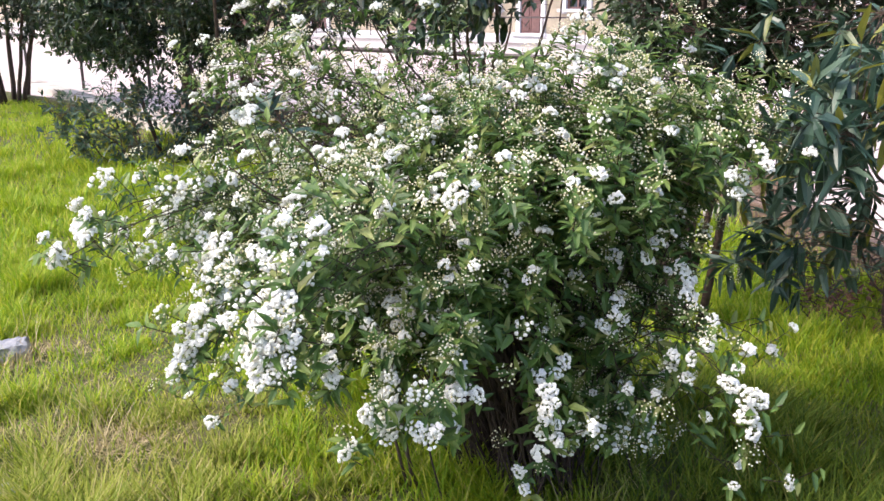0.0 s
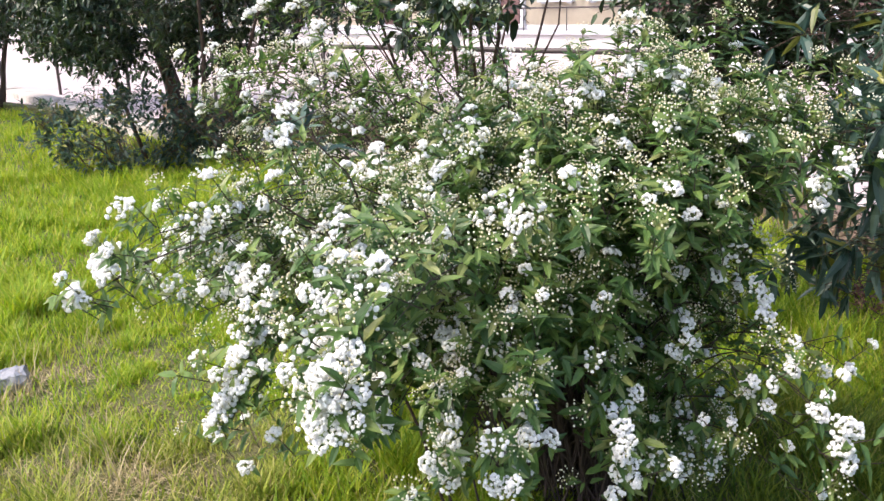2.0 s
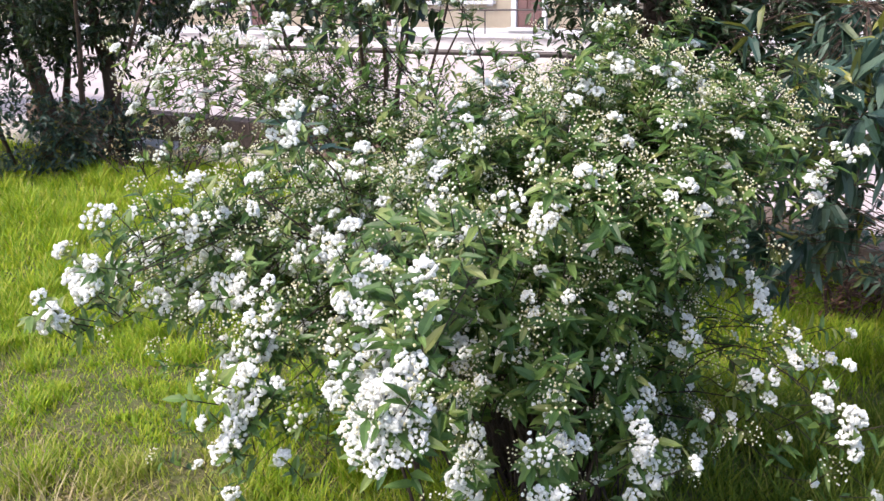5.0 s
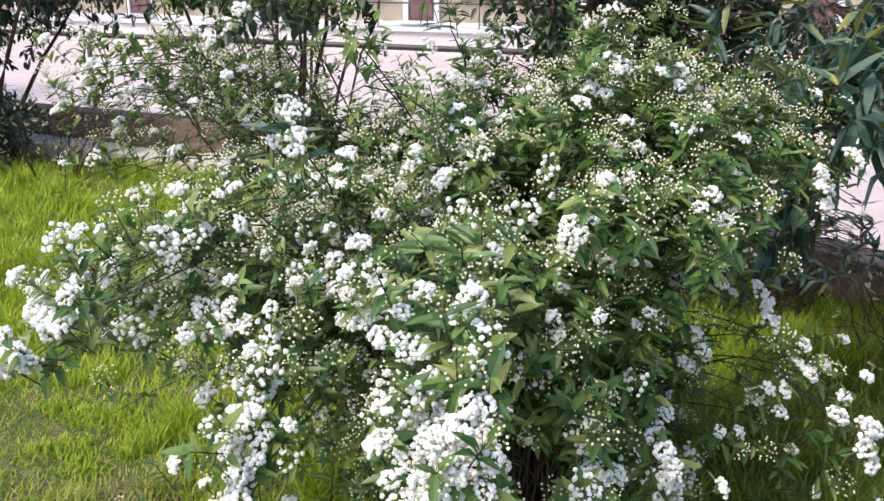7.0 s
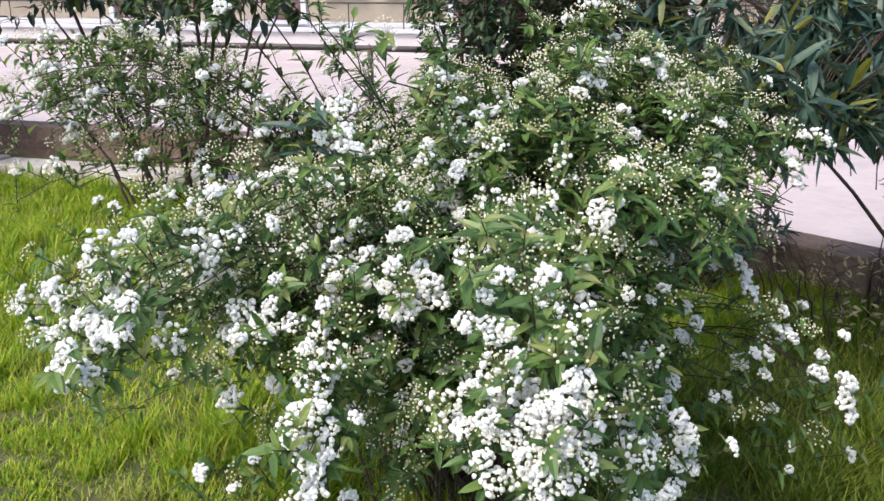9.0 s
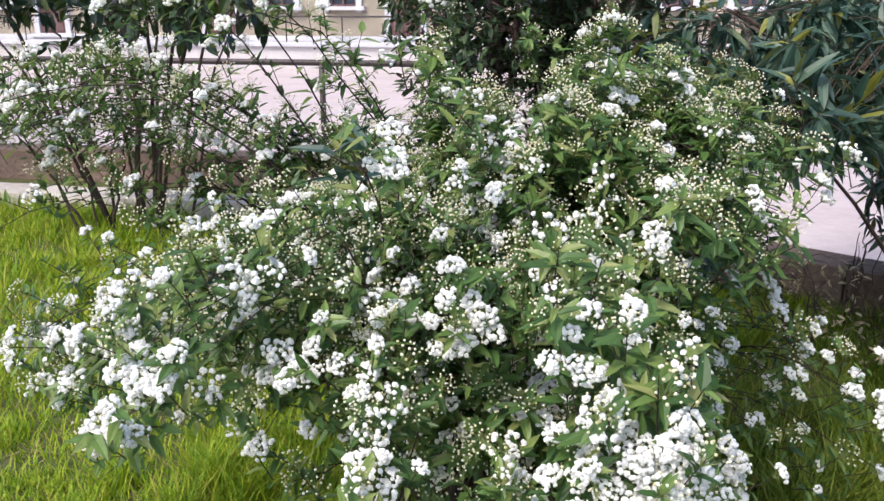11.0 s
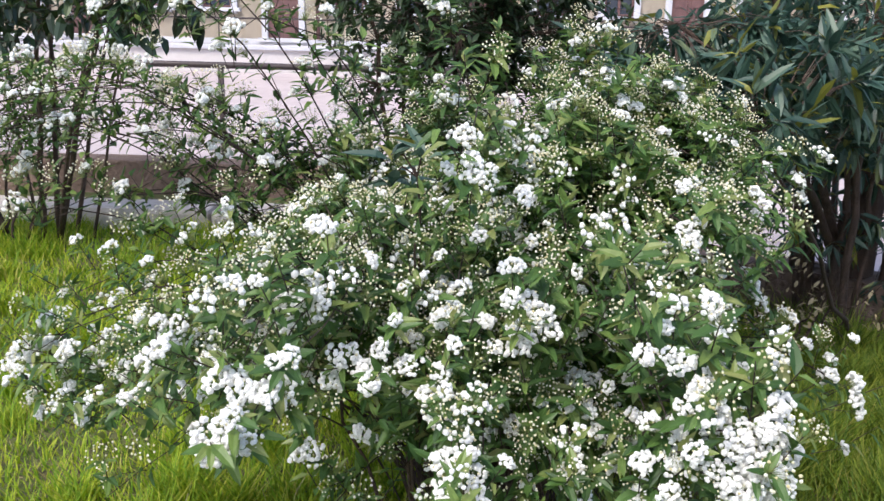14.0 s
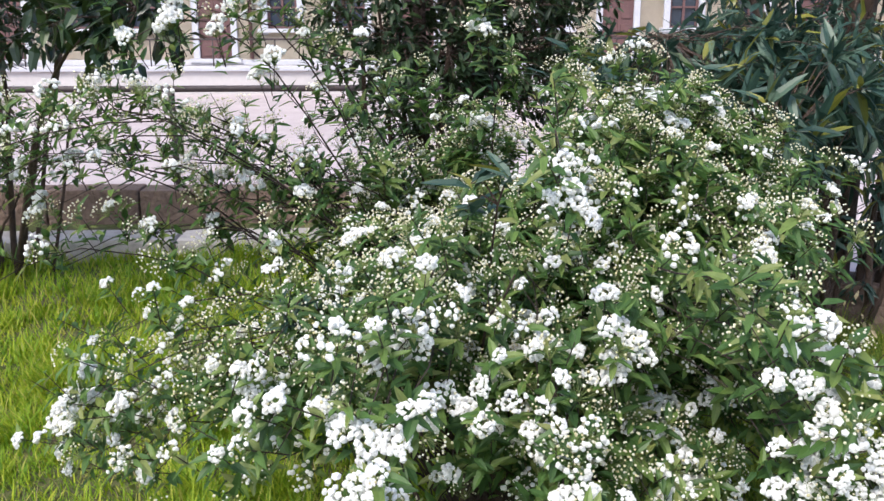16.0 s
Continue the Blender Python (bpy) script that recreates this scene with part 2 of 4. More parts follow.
def build_low_wall():
    base = thing("low_wall", (0, 0, 0), "low brown stone retaining wall under a railing", "wall", kind="structure")
    r = random.Random(3)
    for a0, a1, m, n0, top in ((2.3, 10.6, STREET, WALL_N, WALL_TOP), (0.0, 14.0, CORNER, 0.0, 0.27)):
        a = a0
        while a < a1:
            w = min(r.uniform(0.55, 1.1), a1 - a)
            me = box_mesh("wall_stone", (w - 0.012, 0.28 + r.uniform(-0.015, 0.015), top + 0.25), (0, 0, 0), WALLSTONE, 0.015)
            part("wall_stone", me, base, place=m @ pose(a + w / 2, n0 + 0.14, (top - 0.25) / 2 + r.uniform(-0.006, 0.004), 0, 0, r.uniform(-0.4, 0.4)))
            a += w


def build_kerb():
    base = thing("kerb", (0, 0, 0), "pale worn stone kerb along the lawn", "kerb", kind="structure")
    r = random.Random(5)
    a = 2.44
    while a < 30:
        w = r.uniform(0.8, 1.2)
        me = box_mesh("kerb_stone", (w - 0.015, 0.36, 0.45), (0, 0, 0), STONE, 0.035)
        sunk = 0.04 * min(max((7.0 - a) / 2, 0), 1)
        bend = max(0.0, a + w / 2 - 10.5)
        part("kerb_stone", me, base, place=STREET @ pose(a + w / 2, KERB_N + 0.1 + 0.2 * bend, -0.05 - sunk + r.uniform(-0.01, 0.01), r.uniform(-1, 1), 0, r.uniform(-0.6, 0.6) + (11.3 if bend else 0)))
        a += w


def build_railing():
    base = thing("street_railing", (0, 0, 0), "dark iron railing with round posts along the street", "railing", kind="")
    n = RAIL_N
    V, F = tube([(-14, n, RAIL_Z), (10, n, RAIL_Z), (34, n, RAIL_Z)], [0.03] * 3, 10)
    part("top_rail", mesh_of("top_rail", V, F, IRON, smooth=True), base, place=STREET)
    V, F = tube([(0, 0, STREET_Z - 0.1), (0, 0, 0.6), (0, 0, RAIL_Z)], [0.028] * 3, 10)
    post = mesh_of("post", V, F, IRON, smooth=True)
    for i in range(16):
        part("post", post, base, place=STREET @ pose(3.95 + 2.5 * (i - 6), n, 0))


def window(a, z0, z1, w, base, shut):
    """A window in the facade: stone surround, frame or shutters, panes."""
    m = on_street(a, HOUSE_N)
    bm = bmesh.new()
    for s in (-1, 1):
        box_bm(bm, (0.16, 0.1, z1 - z0 + 0.3), (s * (w / 2 + 0.08), -0.03, (z0 + z1) / 2), 0.01)
    box_bm(bm, (w, 0.1, 0.15), (0, -0.03, z1 + 0.075), 0.01)
    me = bpy.data.meshes.new("window_surround")
    bm.to_mesh(me)
    bm.free()
    me.materials.append(TRIM)
    win = part("window", me, base, "grey stone surround with dark brown panels" if shut else "grey stone surround with small dark panes", m)
    part("sill", box_mesh("sill", (w + 0.5, 0.2, 0.1), (0, -0.08, z0 - 0.05), TRIM, 0.012), win)
    if shut:
        for s in (-1, 1):
            bm = bmesh.new()
            box_bm(bm, (w / 2 - 0.01, 0.05, z1 - z0), (s * w / 4, 0.02, (z0 + z1) / 2), 0.006)
            n = int((z1 - z0) / 0.42)
            for i in range(n):
                box_bm(bm, (w / 2 - 0.16, 0.03, (z1 - z0) / n - 0.14), (s * w / 4, -0.015, z0 + (i + 0.5) * (z1 - z0) / n), 0.012)
            me = bpy.data.meshes.new("shutter")
            bm.to_mesh(me)
            bm.free()
            me.materials.append(SHUTTER)
            part("shutter", me, win)
    else:
        part("pane", box_mesh("pane", (w, 0.02, z1 - z0), (0, 0.1, (z0 + z1) / 2), GLASS), win)
        bm = bmesh.new()
        for x in (-w / 2 + 0.03, 0, w / 2 - 0.03):
            box_bm(bm, (0.06, 0.05, z1 - z0), (x, 0.05, (z0 + z1) / 2))
        for z in np.linspace(z0 + 0.03, z1 - 0.03, 4):
            box_bm(bm, (w - 0.1, 0.042, 0.05), (0, 0.05, z))
        me = bpy.data.meshes.new("frame")
        bm.to_mesh(me)
        bm.free()
        me.materials.append(SHUTTER)
        part("frame", me, win)


def facade_wall(name, openings, a0, a1, z0, z1):
    """One wall slab with real openings."""
    xs = sorted({a0, a1, *(c - w / 2 for c, w, b, t in openings), *(c + w / 2 for c, w, b, t in openings)})
    zs = sorted({z0, z1, *(b for c, w, b, t in openings), *(t for c, w, b, t in openings)})
    bm = bmesh.new()
    grid = [[bm.verts.new((x, 0, z)) for z in zs] for x in xs]
    for i in range(len(xs) - 1):
        for k in range(len(zs) - 1):
            x, z = (xs[i] + xs[i + 1]) / 2, (zs[k] + zs[k + 1]) / 2
            if not any(abs(x - c) < w / 2 and b < z < t for c, w, b, t in openings):
                bm.faces.new((grid[i][k], grid[i + 1][k], grid[i + 1][k + 1], grid[i][k + 1]))
    bmesh.ops.solidify(bm, geom=bm.faces[:], thickness=-0.4)
    bmesh.ops.recalc_face_normals(bm, faces=bm.faces[:])
    lo = min(v.co.y for v in bm.verts)
    for v in bm.verts:
        v.co.y -= lo
    me = bpy.data.meshes.new(name)
    bm.to_mesh(me)
    bm.free()
    me.materials.append(PLASTER)
    return me


def build_house():
    base = thing("town_house", at(8, HOUSE_N, 0), "cream plastered town house with grey stone window surrounds", "house")
    inv = Matrix.Translation(at(8, HOUSE_N, 0)).inverted()
    rows = []
    for i in range(-9, 18):
        a = 6.73 + 1.74 * i
        door = i % 3 == 0
        rows.append((a, 0.82 if door else 0.76, 0.75 if door else 1.5, 3.05, door))
    wall = part("wall", facade_wall("wall", [(a, w, b, t) for a, w, b, t, d in rows], -14, 66, 0.3, 7.5), base, place=inv @ on_street(0, HOUSE_N))
    for a, w, b, t, d in rows:
        window(a, b, t, w, base, d)
    for ch in list(base.children):
        if ch is not wall:
            ch.matrix_basis = inv @ ch.matrix_basis
    part("base_course", box_mesh("base_course", (80, 0.1, 0.14), (26, -0.05, PLINTH_TOP + 0.073), TRIM, 0.02), base, place=inv @ on_street(0, HOUSE_N))
    part("back_wall", box_mesh("back_wall", (80, 7.6, 7.4), (26, 4.25, 3.9), PLASTER), base, place=inv @ on_street(0, HOUSE_N))
    part("roof", box_mesh("roof", (81, 9.2, 0.25), (26, 4.0, 7.72), ROOF, 0.05), base, place=inv @ on_street(0, HOUSE_N))
    V, F = tube([(5.8, -0.12, 0.75), (5.8, -0.12, 4), (5.8, -0.12, 7.5)], [0.05] * 3, 8)
    part("drain_pipe", mesh_of("drain_pipe", V, F, SHUTTER, smooth=True), base, "brown rain pipe", inv @ on_street(0, HOUSE_N))


def build_terrace():
    strip("terrace", -20, 66, PLINTH_N, HOUSE_N - 0.004, -0.3, PLINTH_TOP, PLINTH, "raised white rendered terrace before the house", "terrace")
    strip("terrace_coping", -20, 66, PLINTH_N - 0.08, PLINTH_N + 0.3, PLINTH_TOP + 0.003, PLINTH_TOP + 0.1, TRIM, "grey stone coping on the terrace edge", "coping", 0.015)
    base = thing("terrace_railing", (0, 0, 0), "thin grey iron railing on the raised terrace", "railing")
    n = PLINTH_N + 0.1
    for z in (1.28,):
        V, F = tube([(-18, n, z), (10, n, z), (66, n, z)], [0.022] * 3, 8)
        part("top_rail", mesh_of("top_rail", V, F, IRON, smooth=True), base, place=STREET)
    V, F = tube([(0, 0, PLINTH_TOP + 0.08), (0, 0, 0.9), (0, 0, 1.28)], [0.016] * 3, 8)
    post = mesh_of("post", V, F, IRON, smooth=True)
    for i in range(36):
        part("post", post, base, place=STREET @ pose(-12 + 1.4 * i, n, 0))


build_low_wall()
build_kerb()
build_railing()
build_house()
build_terrace()


# ---- main shrub ----
def floret():
    """A small double flower: a low ruffled rosette of rounded petals with a puckered middle."""
    V, F = [(0, 0, 0.26)], []
    for n, r, z in ((5, 0.25, 0.33), (10, 0.5, 0.06), (5, 0.3, -0.28)):
        for i in range(n):
            a = 2 * math.pi * i / n
            notch = 0.82 if (n == 10 and i % 2) else 1.0
            V.append((r * notch * math.cos(a), r * notch * math.sin(a), z + (0.05 if i % 2 else -0.03)))
    for i in range(5):
        a, b = 1 + i, 1 + (i + 1) % 5
        F.append((0, a, b))
        o0, o1, o2 = 6 + 2 * i, 7 + 2 * i, 6 + (2 * i + 2) % 10
        F += [(a, o0, o1), (a, o1, b), (b, o1, o2)]
        c, d = 16 + i, 16 + (i + 1) % 5
        F += [(o0, c, o1), (c, d, o1), (o1, d, o2)]
    return np.array(V, float), np.array(F)


FLORET, BALL = floret(), ico(0.5)


def umbel(seed, open_share, count, radius):
    """One flower head: stalks from a point, florets and buds on a dome; z is outward."""
    r = np.random.default_rng(seed)
    i = np.arange(count) + 0.5
    pol = np.arccos(1 - (i - 0.4) / count * (0.95 + 0.2 * open_share))
    az = i * 2.39996 + r.uniform(0, 6)
    lobe = 1 + 0.22 * open_share * np.sin(2 * az + r.uniform(0, 6)) + 0.12 * open_share * np.sin(3 * az + r.uniform(0, 6))
    d = np.stack([np.sin(pol) * np.cos(az) * lobe, np.sin(pol) * np.sin(az) * lobe, (0.75 - 0.1 * open_share) * np.cos(pol) + 0.1], -1) + r.normal(0, 0.07 + 0.04 * open_share, (count, 3))
    p = d * radius * r.uniform(0.85, 1.12, (count, 1)) + np.array([0, 0, 0.006])
    is_open = r.random(count) < open_share
    pieces = []
    R = frames_of(np.cross(unit(d), unit(r.normal(size=(count, 3)))), unit(d))
    if is_open.any():
        v, f = spread(FLORET, p[is_open], R[is_open], r.uniform(0.0105, 0.0168, is_open.sum()))
        pieces.append((v, f, 0))
    if (~is_open).any():
        v, f = spread(BALL, p[~is_open], R[~is_open], r.uniform(0.0037, 0.0056, (~is_open).sum()))
        pieces.append((v, f, 1))
    turn = frames_of(p + np.array([0, 0, 0.012]), r.normal(size=(count, 3)))
    st = (np.array([(-0.0006, 0, 0), (0.0006, 0, 0), (0, 0, 0.0009), (0, 1, 0)], float), np.array([(0, 1, 3), (1, 2, 3), (2, 0, 3)]))
    ln = np.linalg.norm(p + np.array([0, 0, 0.012]), axis=1)
    v, f = spread(st, np.tile([0, 0, -0.012], (count, 1)), turn, np.stack([np.ones(count), ln, np.ones(count)], -1))
    pieces.append((v, f, 2))
    V, F, I = join(pieces)
    return V, F, I


FLOWER_HEADS = [umbel(10 + k, 0.8, n, rad) for k, (n, rad) in enumerate(((27, 0.0215), (33, 0.0245), (18, 0.0175), (40, 0.0275)))]
MIXED_HEADS = [umbel(30 + k, 0.4, n, rad) for k, (n, rad) in enumerate(((20, 0.027), (22, 0.03)))]
BUD_HEADS = [umbel(40 + k, 0.0, n, rad) for k, (n, rad) in enumerate(((20, 0.027), (27, 0.032), (15, 0.023)))]
HEADS = FLOWER_HEADS + MIXED_HEADS + BUD_HEADS
HEAD_NAMES = ["flower_head"] * 4 + ["half_open_head"] * 2 + ["bud_head"] * 3
HEAD_MESHES = [mesh_of("flower_head", V, F, [PETAL, BUD, STALK], I) for V, F, I in HEADS]

# tips of the long flowering canes: x, y, z, and how many open heads crowd there
LEFT_TIPS = ((-0.91, 1.87, 0.98, 2), (-0.89, 1.87, 1.0, 3), (-0.856, 1.918, 1.036, 4), (-0.81, 2.03, 1.016, 2), (-0.825, 2.064, 1.032, 1), (-0.655, 2.045, 1.108, 3),
             (-0.605, 2.095, 1.096, 2), (-0.594, 2.034, 0.968, 3), (-0.72, 2.02, 0.945, 1), (-0.78, 2.325, 1.0, 2), (-0.634, 2.144, 1.029, 3), (-0.549, 1.975, 0.987, 4),
             (-0.503, 1.91, 0.946, 3), (-0.521, 1.856, 0.903, 2), (-0.532, 1.789, 0.881, 3), (-0.565, 1.79, 0.845, 4), (-0.58, 1.706, 0.777, 3), (-0.57, 1.75, 0.82, 3),
             (-0.629, 2.047, 0.484, 1), (-0.62, 2.16, 0.744, 2), (-0.7, 2.1, 0.52, 1))
WING_TIPS = ((-0.812, 2.972, 0.87, 2), (-0.891, 2.79, 0.845, 3), (-0.928, 2.768, 0.84, 2), (-0.971, 2.71, 0.846, 3), (-0.904, 2.636, 0.859, 2), (-0.7, 2.4, 0.86, 1),
             (-0.78, 2.631, 0.808, 1), (-0.534, 2.623, 1.089, 3), (-0.576, 2.989, 0.863, 2), (-0.584, 2.974, 1.016, 1), (-0.439, 3.0, 1.208, 1), (-0.634, 3.0, 1.12, 2),
             (-0.48, 2.98, 1.11, 3), (-0.345, 2.77, 1.2, 1), (-0.72, 3.215, 1.28, 1), (-0.865, 3.138, 1.276, 2), (-0.795, 3.237, 1.16, 2), (-0.86, 3.05, 0.55, 2),
             (-0.83, 2.75, 0.68, 1), (-0.9, 2.5, 0.78, 1))
FRONT_TIPS = ((-0.345, 1.575, 1.097, 4), (-0.28, 1.543, 1.055, 4), (-0.305, 1.52, 1.005, 4), (-0.274, 1.417, 0.986, 6), (-0.3, 1.42, 1.01, 4), (-0.312, 1.44, 0.955, 6),
             (-0.316, 1.415, 0.925, 5), (-0.33, 1.55, 0.975, 4), (-0.336, 1.542, 0.94, 4), (-0.352, 1.523, 0.9, 3), (-0.361, 1.983, 1.024, 3), (-0.381, 2.014, 1.045, 1),
             (-0.29, 1.89, 1.035, 4), (-0.345, 1.905, 0.99, 3), (-0.238, 1.818, 0.77, 2), (-0.181, 1.969, 0.819, 2), (-0.202, 2.083, 0.768, 1))
FOOT_TIPS = ((-0.02, 1.88, 0.876, 2), (-0.086, 1.926, 0.825, 3), (-0.068, 2.016, 0.883, 2), (-0.134, 1.978, 0.765, 2), (-0.26, 2.055, 0.655, 2), (-0.155, 2.005, 0.65, 3),
             (-0.128, 1.999, 0.697, 2), (-0.12, 1.835, 0.757, 3), (-0.113, 1.757, 0.69, 4), (-0.013, 1.545, 0.705, 3), (0.06, 1.7, 0.745, 3), (0.025, 1.67, 0.709, 3),
             (0.27, 1.775, 0.62, 4), (0.256, 1.794, 0.663, 2), (0.298, 1.885, 0.73, 2), (0.247, 1.857, 0.708, 1), (0.22, 1.83, 0.42, 2),
             (-0.2, 1.72, 0.56, 2), (0.265, 1.77, 0.57, 3), (0.03, 1.68, 0.675, 2), (-0.112, 1.76, 0.645, 3), (-0.115, 1.77, 0.6, 2), (-0.24, 1.8, 0.72, 2))
RIGHT_TIPS = ((0.473, 1.908, 0.644, 1), (0.548, 1.943, 0.606, 1), (0.595, 1.957, 0.692, 1), (0.61, 1.9, 0.707, 3), (0.665, 1.93, 0.771, 1), (0.694, 1.8, 0.696, 1),
             (0.71, 1.842, 0.678, 1), (0.735, 1.755, 0.66, 4), (0.67, 1.916, 0.565, 1), (0.756, 1.914, 0.411, 2), (0.88, 2.075, 0.682, 1), (0.437, 1.984, 0.777, 3),
             (0.46, 2.02, 0.835, 1), (0.542, 2.052, 0.941, 2), (0.461, 2.106, 0.933, 1), (0.382, 2.171, 0.86, 1), (0.623, 2.009, 0.885, 3), (0.639, 2.243, 1.0, 1),
             (0.42, 1.903, 1.13, 1), (0.795, 2.026, 0.705, 1), (0.86, 1.82, 0.44, 1))
TOP_TIPS = ((-0.1, 2.17, 1.17, 3), (-0.1, 2.165, 1.135, 2), (-0.105, 2.148, 1.076, 3), (-0.134, 2.182, 1.033, 2), (-0.085, 2.074, 1.057, 1), (0.208, 2.262, 1.17, 2),
             (0.125, 2.341, 1.188, 1), (-0.024, 2.2, 1.258, 2), (-0.447, 1.925, 1.343, 4), (0.055, 1.82, 1.17, 4), (0.29, 2.2, 0.986, 2), (0.71, 1.964, 1.163, 3),
             (0.228, 2.135, 1.36, 4), (0.43, 2.165, 1.393, 4), (0.371, 2.304, 1.411, 3), (0.588, 2.328, 1.356, 1), (0.573, 2.235, 1.236, 2), (0.786, 2.4, 1.2, 1),
             (0.559, 2.366, 1.155, 1), (0.84, 2.15, 1.16, 1), (0.97, 2.18, 1.19, 1))
FAR_TIPS = ((0.158, 2.705, 1.312, 3), (0.197, 2.887, 1.331, 1), (0.574, 2.709, 1.387, 2), (-0.458, 2.729, 1.515, 3), (-0.521, 2.813, 1.59, 3), (-0.614, 2.865, 1.6, 5),
            (-0.692, 2.908, 1.572, 2), (-0.031, 2.503, 1.567, 2), (0.56, 2.69, 1.37, 1), (0.59, 2.97, 1.44, 1), (0.8, 2.82, 1.43, 1), (0.38, 3.31, 1.33, 1), (-0.02, 3.21, 1.31, 1))


def open_side(p):
    """The low side towards the wall, where only single canes reach out over the grass."""
    return p[2] < 1.02 and p[0] > -0.86 + 0.818 * (p[1] - 0.47)


def hollow(p):
    """The dark gap under the arching canes at the shrub's foot."""
    return p[2] < 0.74 and -0.02 < p[0] < 0.36 and p[1] < 2.4


def dome_tips(r, count):
    """More canes fill the dome between the long ones, some hanging low in front."""
    out = []
    for i in range(count):
        az = i * 2.39996 + r.uniform(-0.2, 0.2)
        el = r.uniform(0.0, 1.22)
        reach = 0.95 * math.sqrt(el) + 0.12
        x, y = math.cos(az), math.sin(az)
        px = 0.14 + x * reach * (0.8 if x < 0 else 0.71)
        p = np.array([px, 2.36 + y * reach * 0.72, 1.22 + 0.16 * min(max(px, -0.3), 0.5) - 0.56 * el ** 1.5 - 0.1 * max(0.0, 0.1 - px) + r.uniform(-0.14, 0.07)])
        if not (y > 0.3 and px < -0.45) and not (px < -0.15 and p[2] < 0.72):
            out.append((p, 0))
    return out


def front_tips(r, count):
    out = []
    for i in range(count):
        a = radians(r.uniform(-155, -25))
        h = r.uniform(0.0, 1.0)
        reach = 0.38 + 0.32 * h
        out.append((np.array([0.22 + 0.95 * reach * math.cos(a), 2.36 + 0.85 * reach * math.sin(a), 1.2 - 0.5 * h + r.uniform(-0.06, 0.06)]), 0))
    return out


def skirt_tips(r):
    """Leafy low canes on both sides of the shaded foot."""
    out = [(np.array([r.uniform(0.36, 0.6), r.uniform(2.0, 2.45), r.uniform(0.22, 0.68)]), 0) for i in range(22)]
    out += [(np.array([r.uniform(-0.5, -0.05), r.uniform(1.8, 2.15), r.uniform(0.55, 0.85)]), 0) for i in range(18)]
    out += [(np.array([r.uniform(0.05, 0.5), r.uniform(2.75, 3.05), r.uniform(0.4, 0.9)]), 0) for i in range(10)]
    out += [(np.array([r.uniform(0.4, 0.92), r.uniform(2.2, 2.8), r.uniform(0.3, 1.0)]), 0) for i in range(52)]
    out += [(np.array([r.uniform(0.66, 0.84), r.uniform(2.5, 2.75), r.uniform(0.75, 1.06)]), 0) for i in range(22)]
    return out


def wing_tips(r, count):
    """Canes of the wide wing that spreads low over the lawn, full of buds and small heads."""
    out = []
    for i in range(count):
        x, y = r.uniform(-0.92, -0.3), r.uniform(2.1, 3.05)
        high = 0.14 * (x + 1.0) - 0.27 * min(max((y - 2.4) * 4, 0), 1)
        out.append((np.array([x, y, r.uniform(0.7, 0.95) + high]), 0))
    return out


def rear_tips(r):
    """Long canes that arch away to the far side."""
    out = [(np.array([r.uniform(-0.98, -0.62), r.uniform(2.95, 3.4), r.uniform(1.12, 1.38)]), int(r.random() < 0.3)) for i in range(12)]
    out += [(np.array([r.uniform(-1.0, -0.8), r.uniform(3.0, 3.3), r.uniform(0.92, 1.15)]), 0) for i in range(3)]
    out += [(np.array([r.uniform(-0.35, 0.2), r.uniform(2.7, 3.15), r.uniform(0.85, 1.22)]), 0) for i in range(18)]
    return out


def shoulder_tips(r, count):
    """Leafy canes of the high shoulder under the oleander's branches."""
    out = []
    for i in range(count):
        x, y = r.uniform(0.42, 1.0), r.uniform(2.0, 2.7)
        if x < 0.942 * (y - 0.47) - 0.88:
            out.append((np.array([x, y, r.uniform(1.0, 1.3)]), 0))
    return out


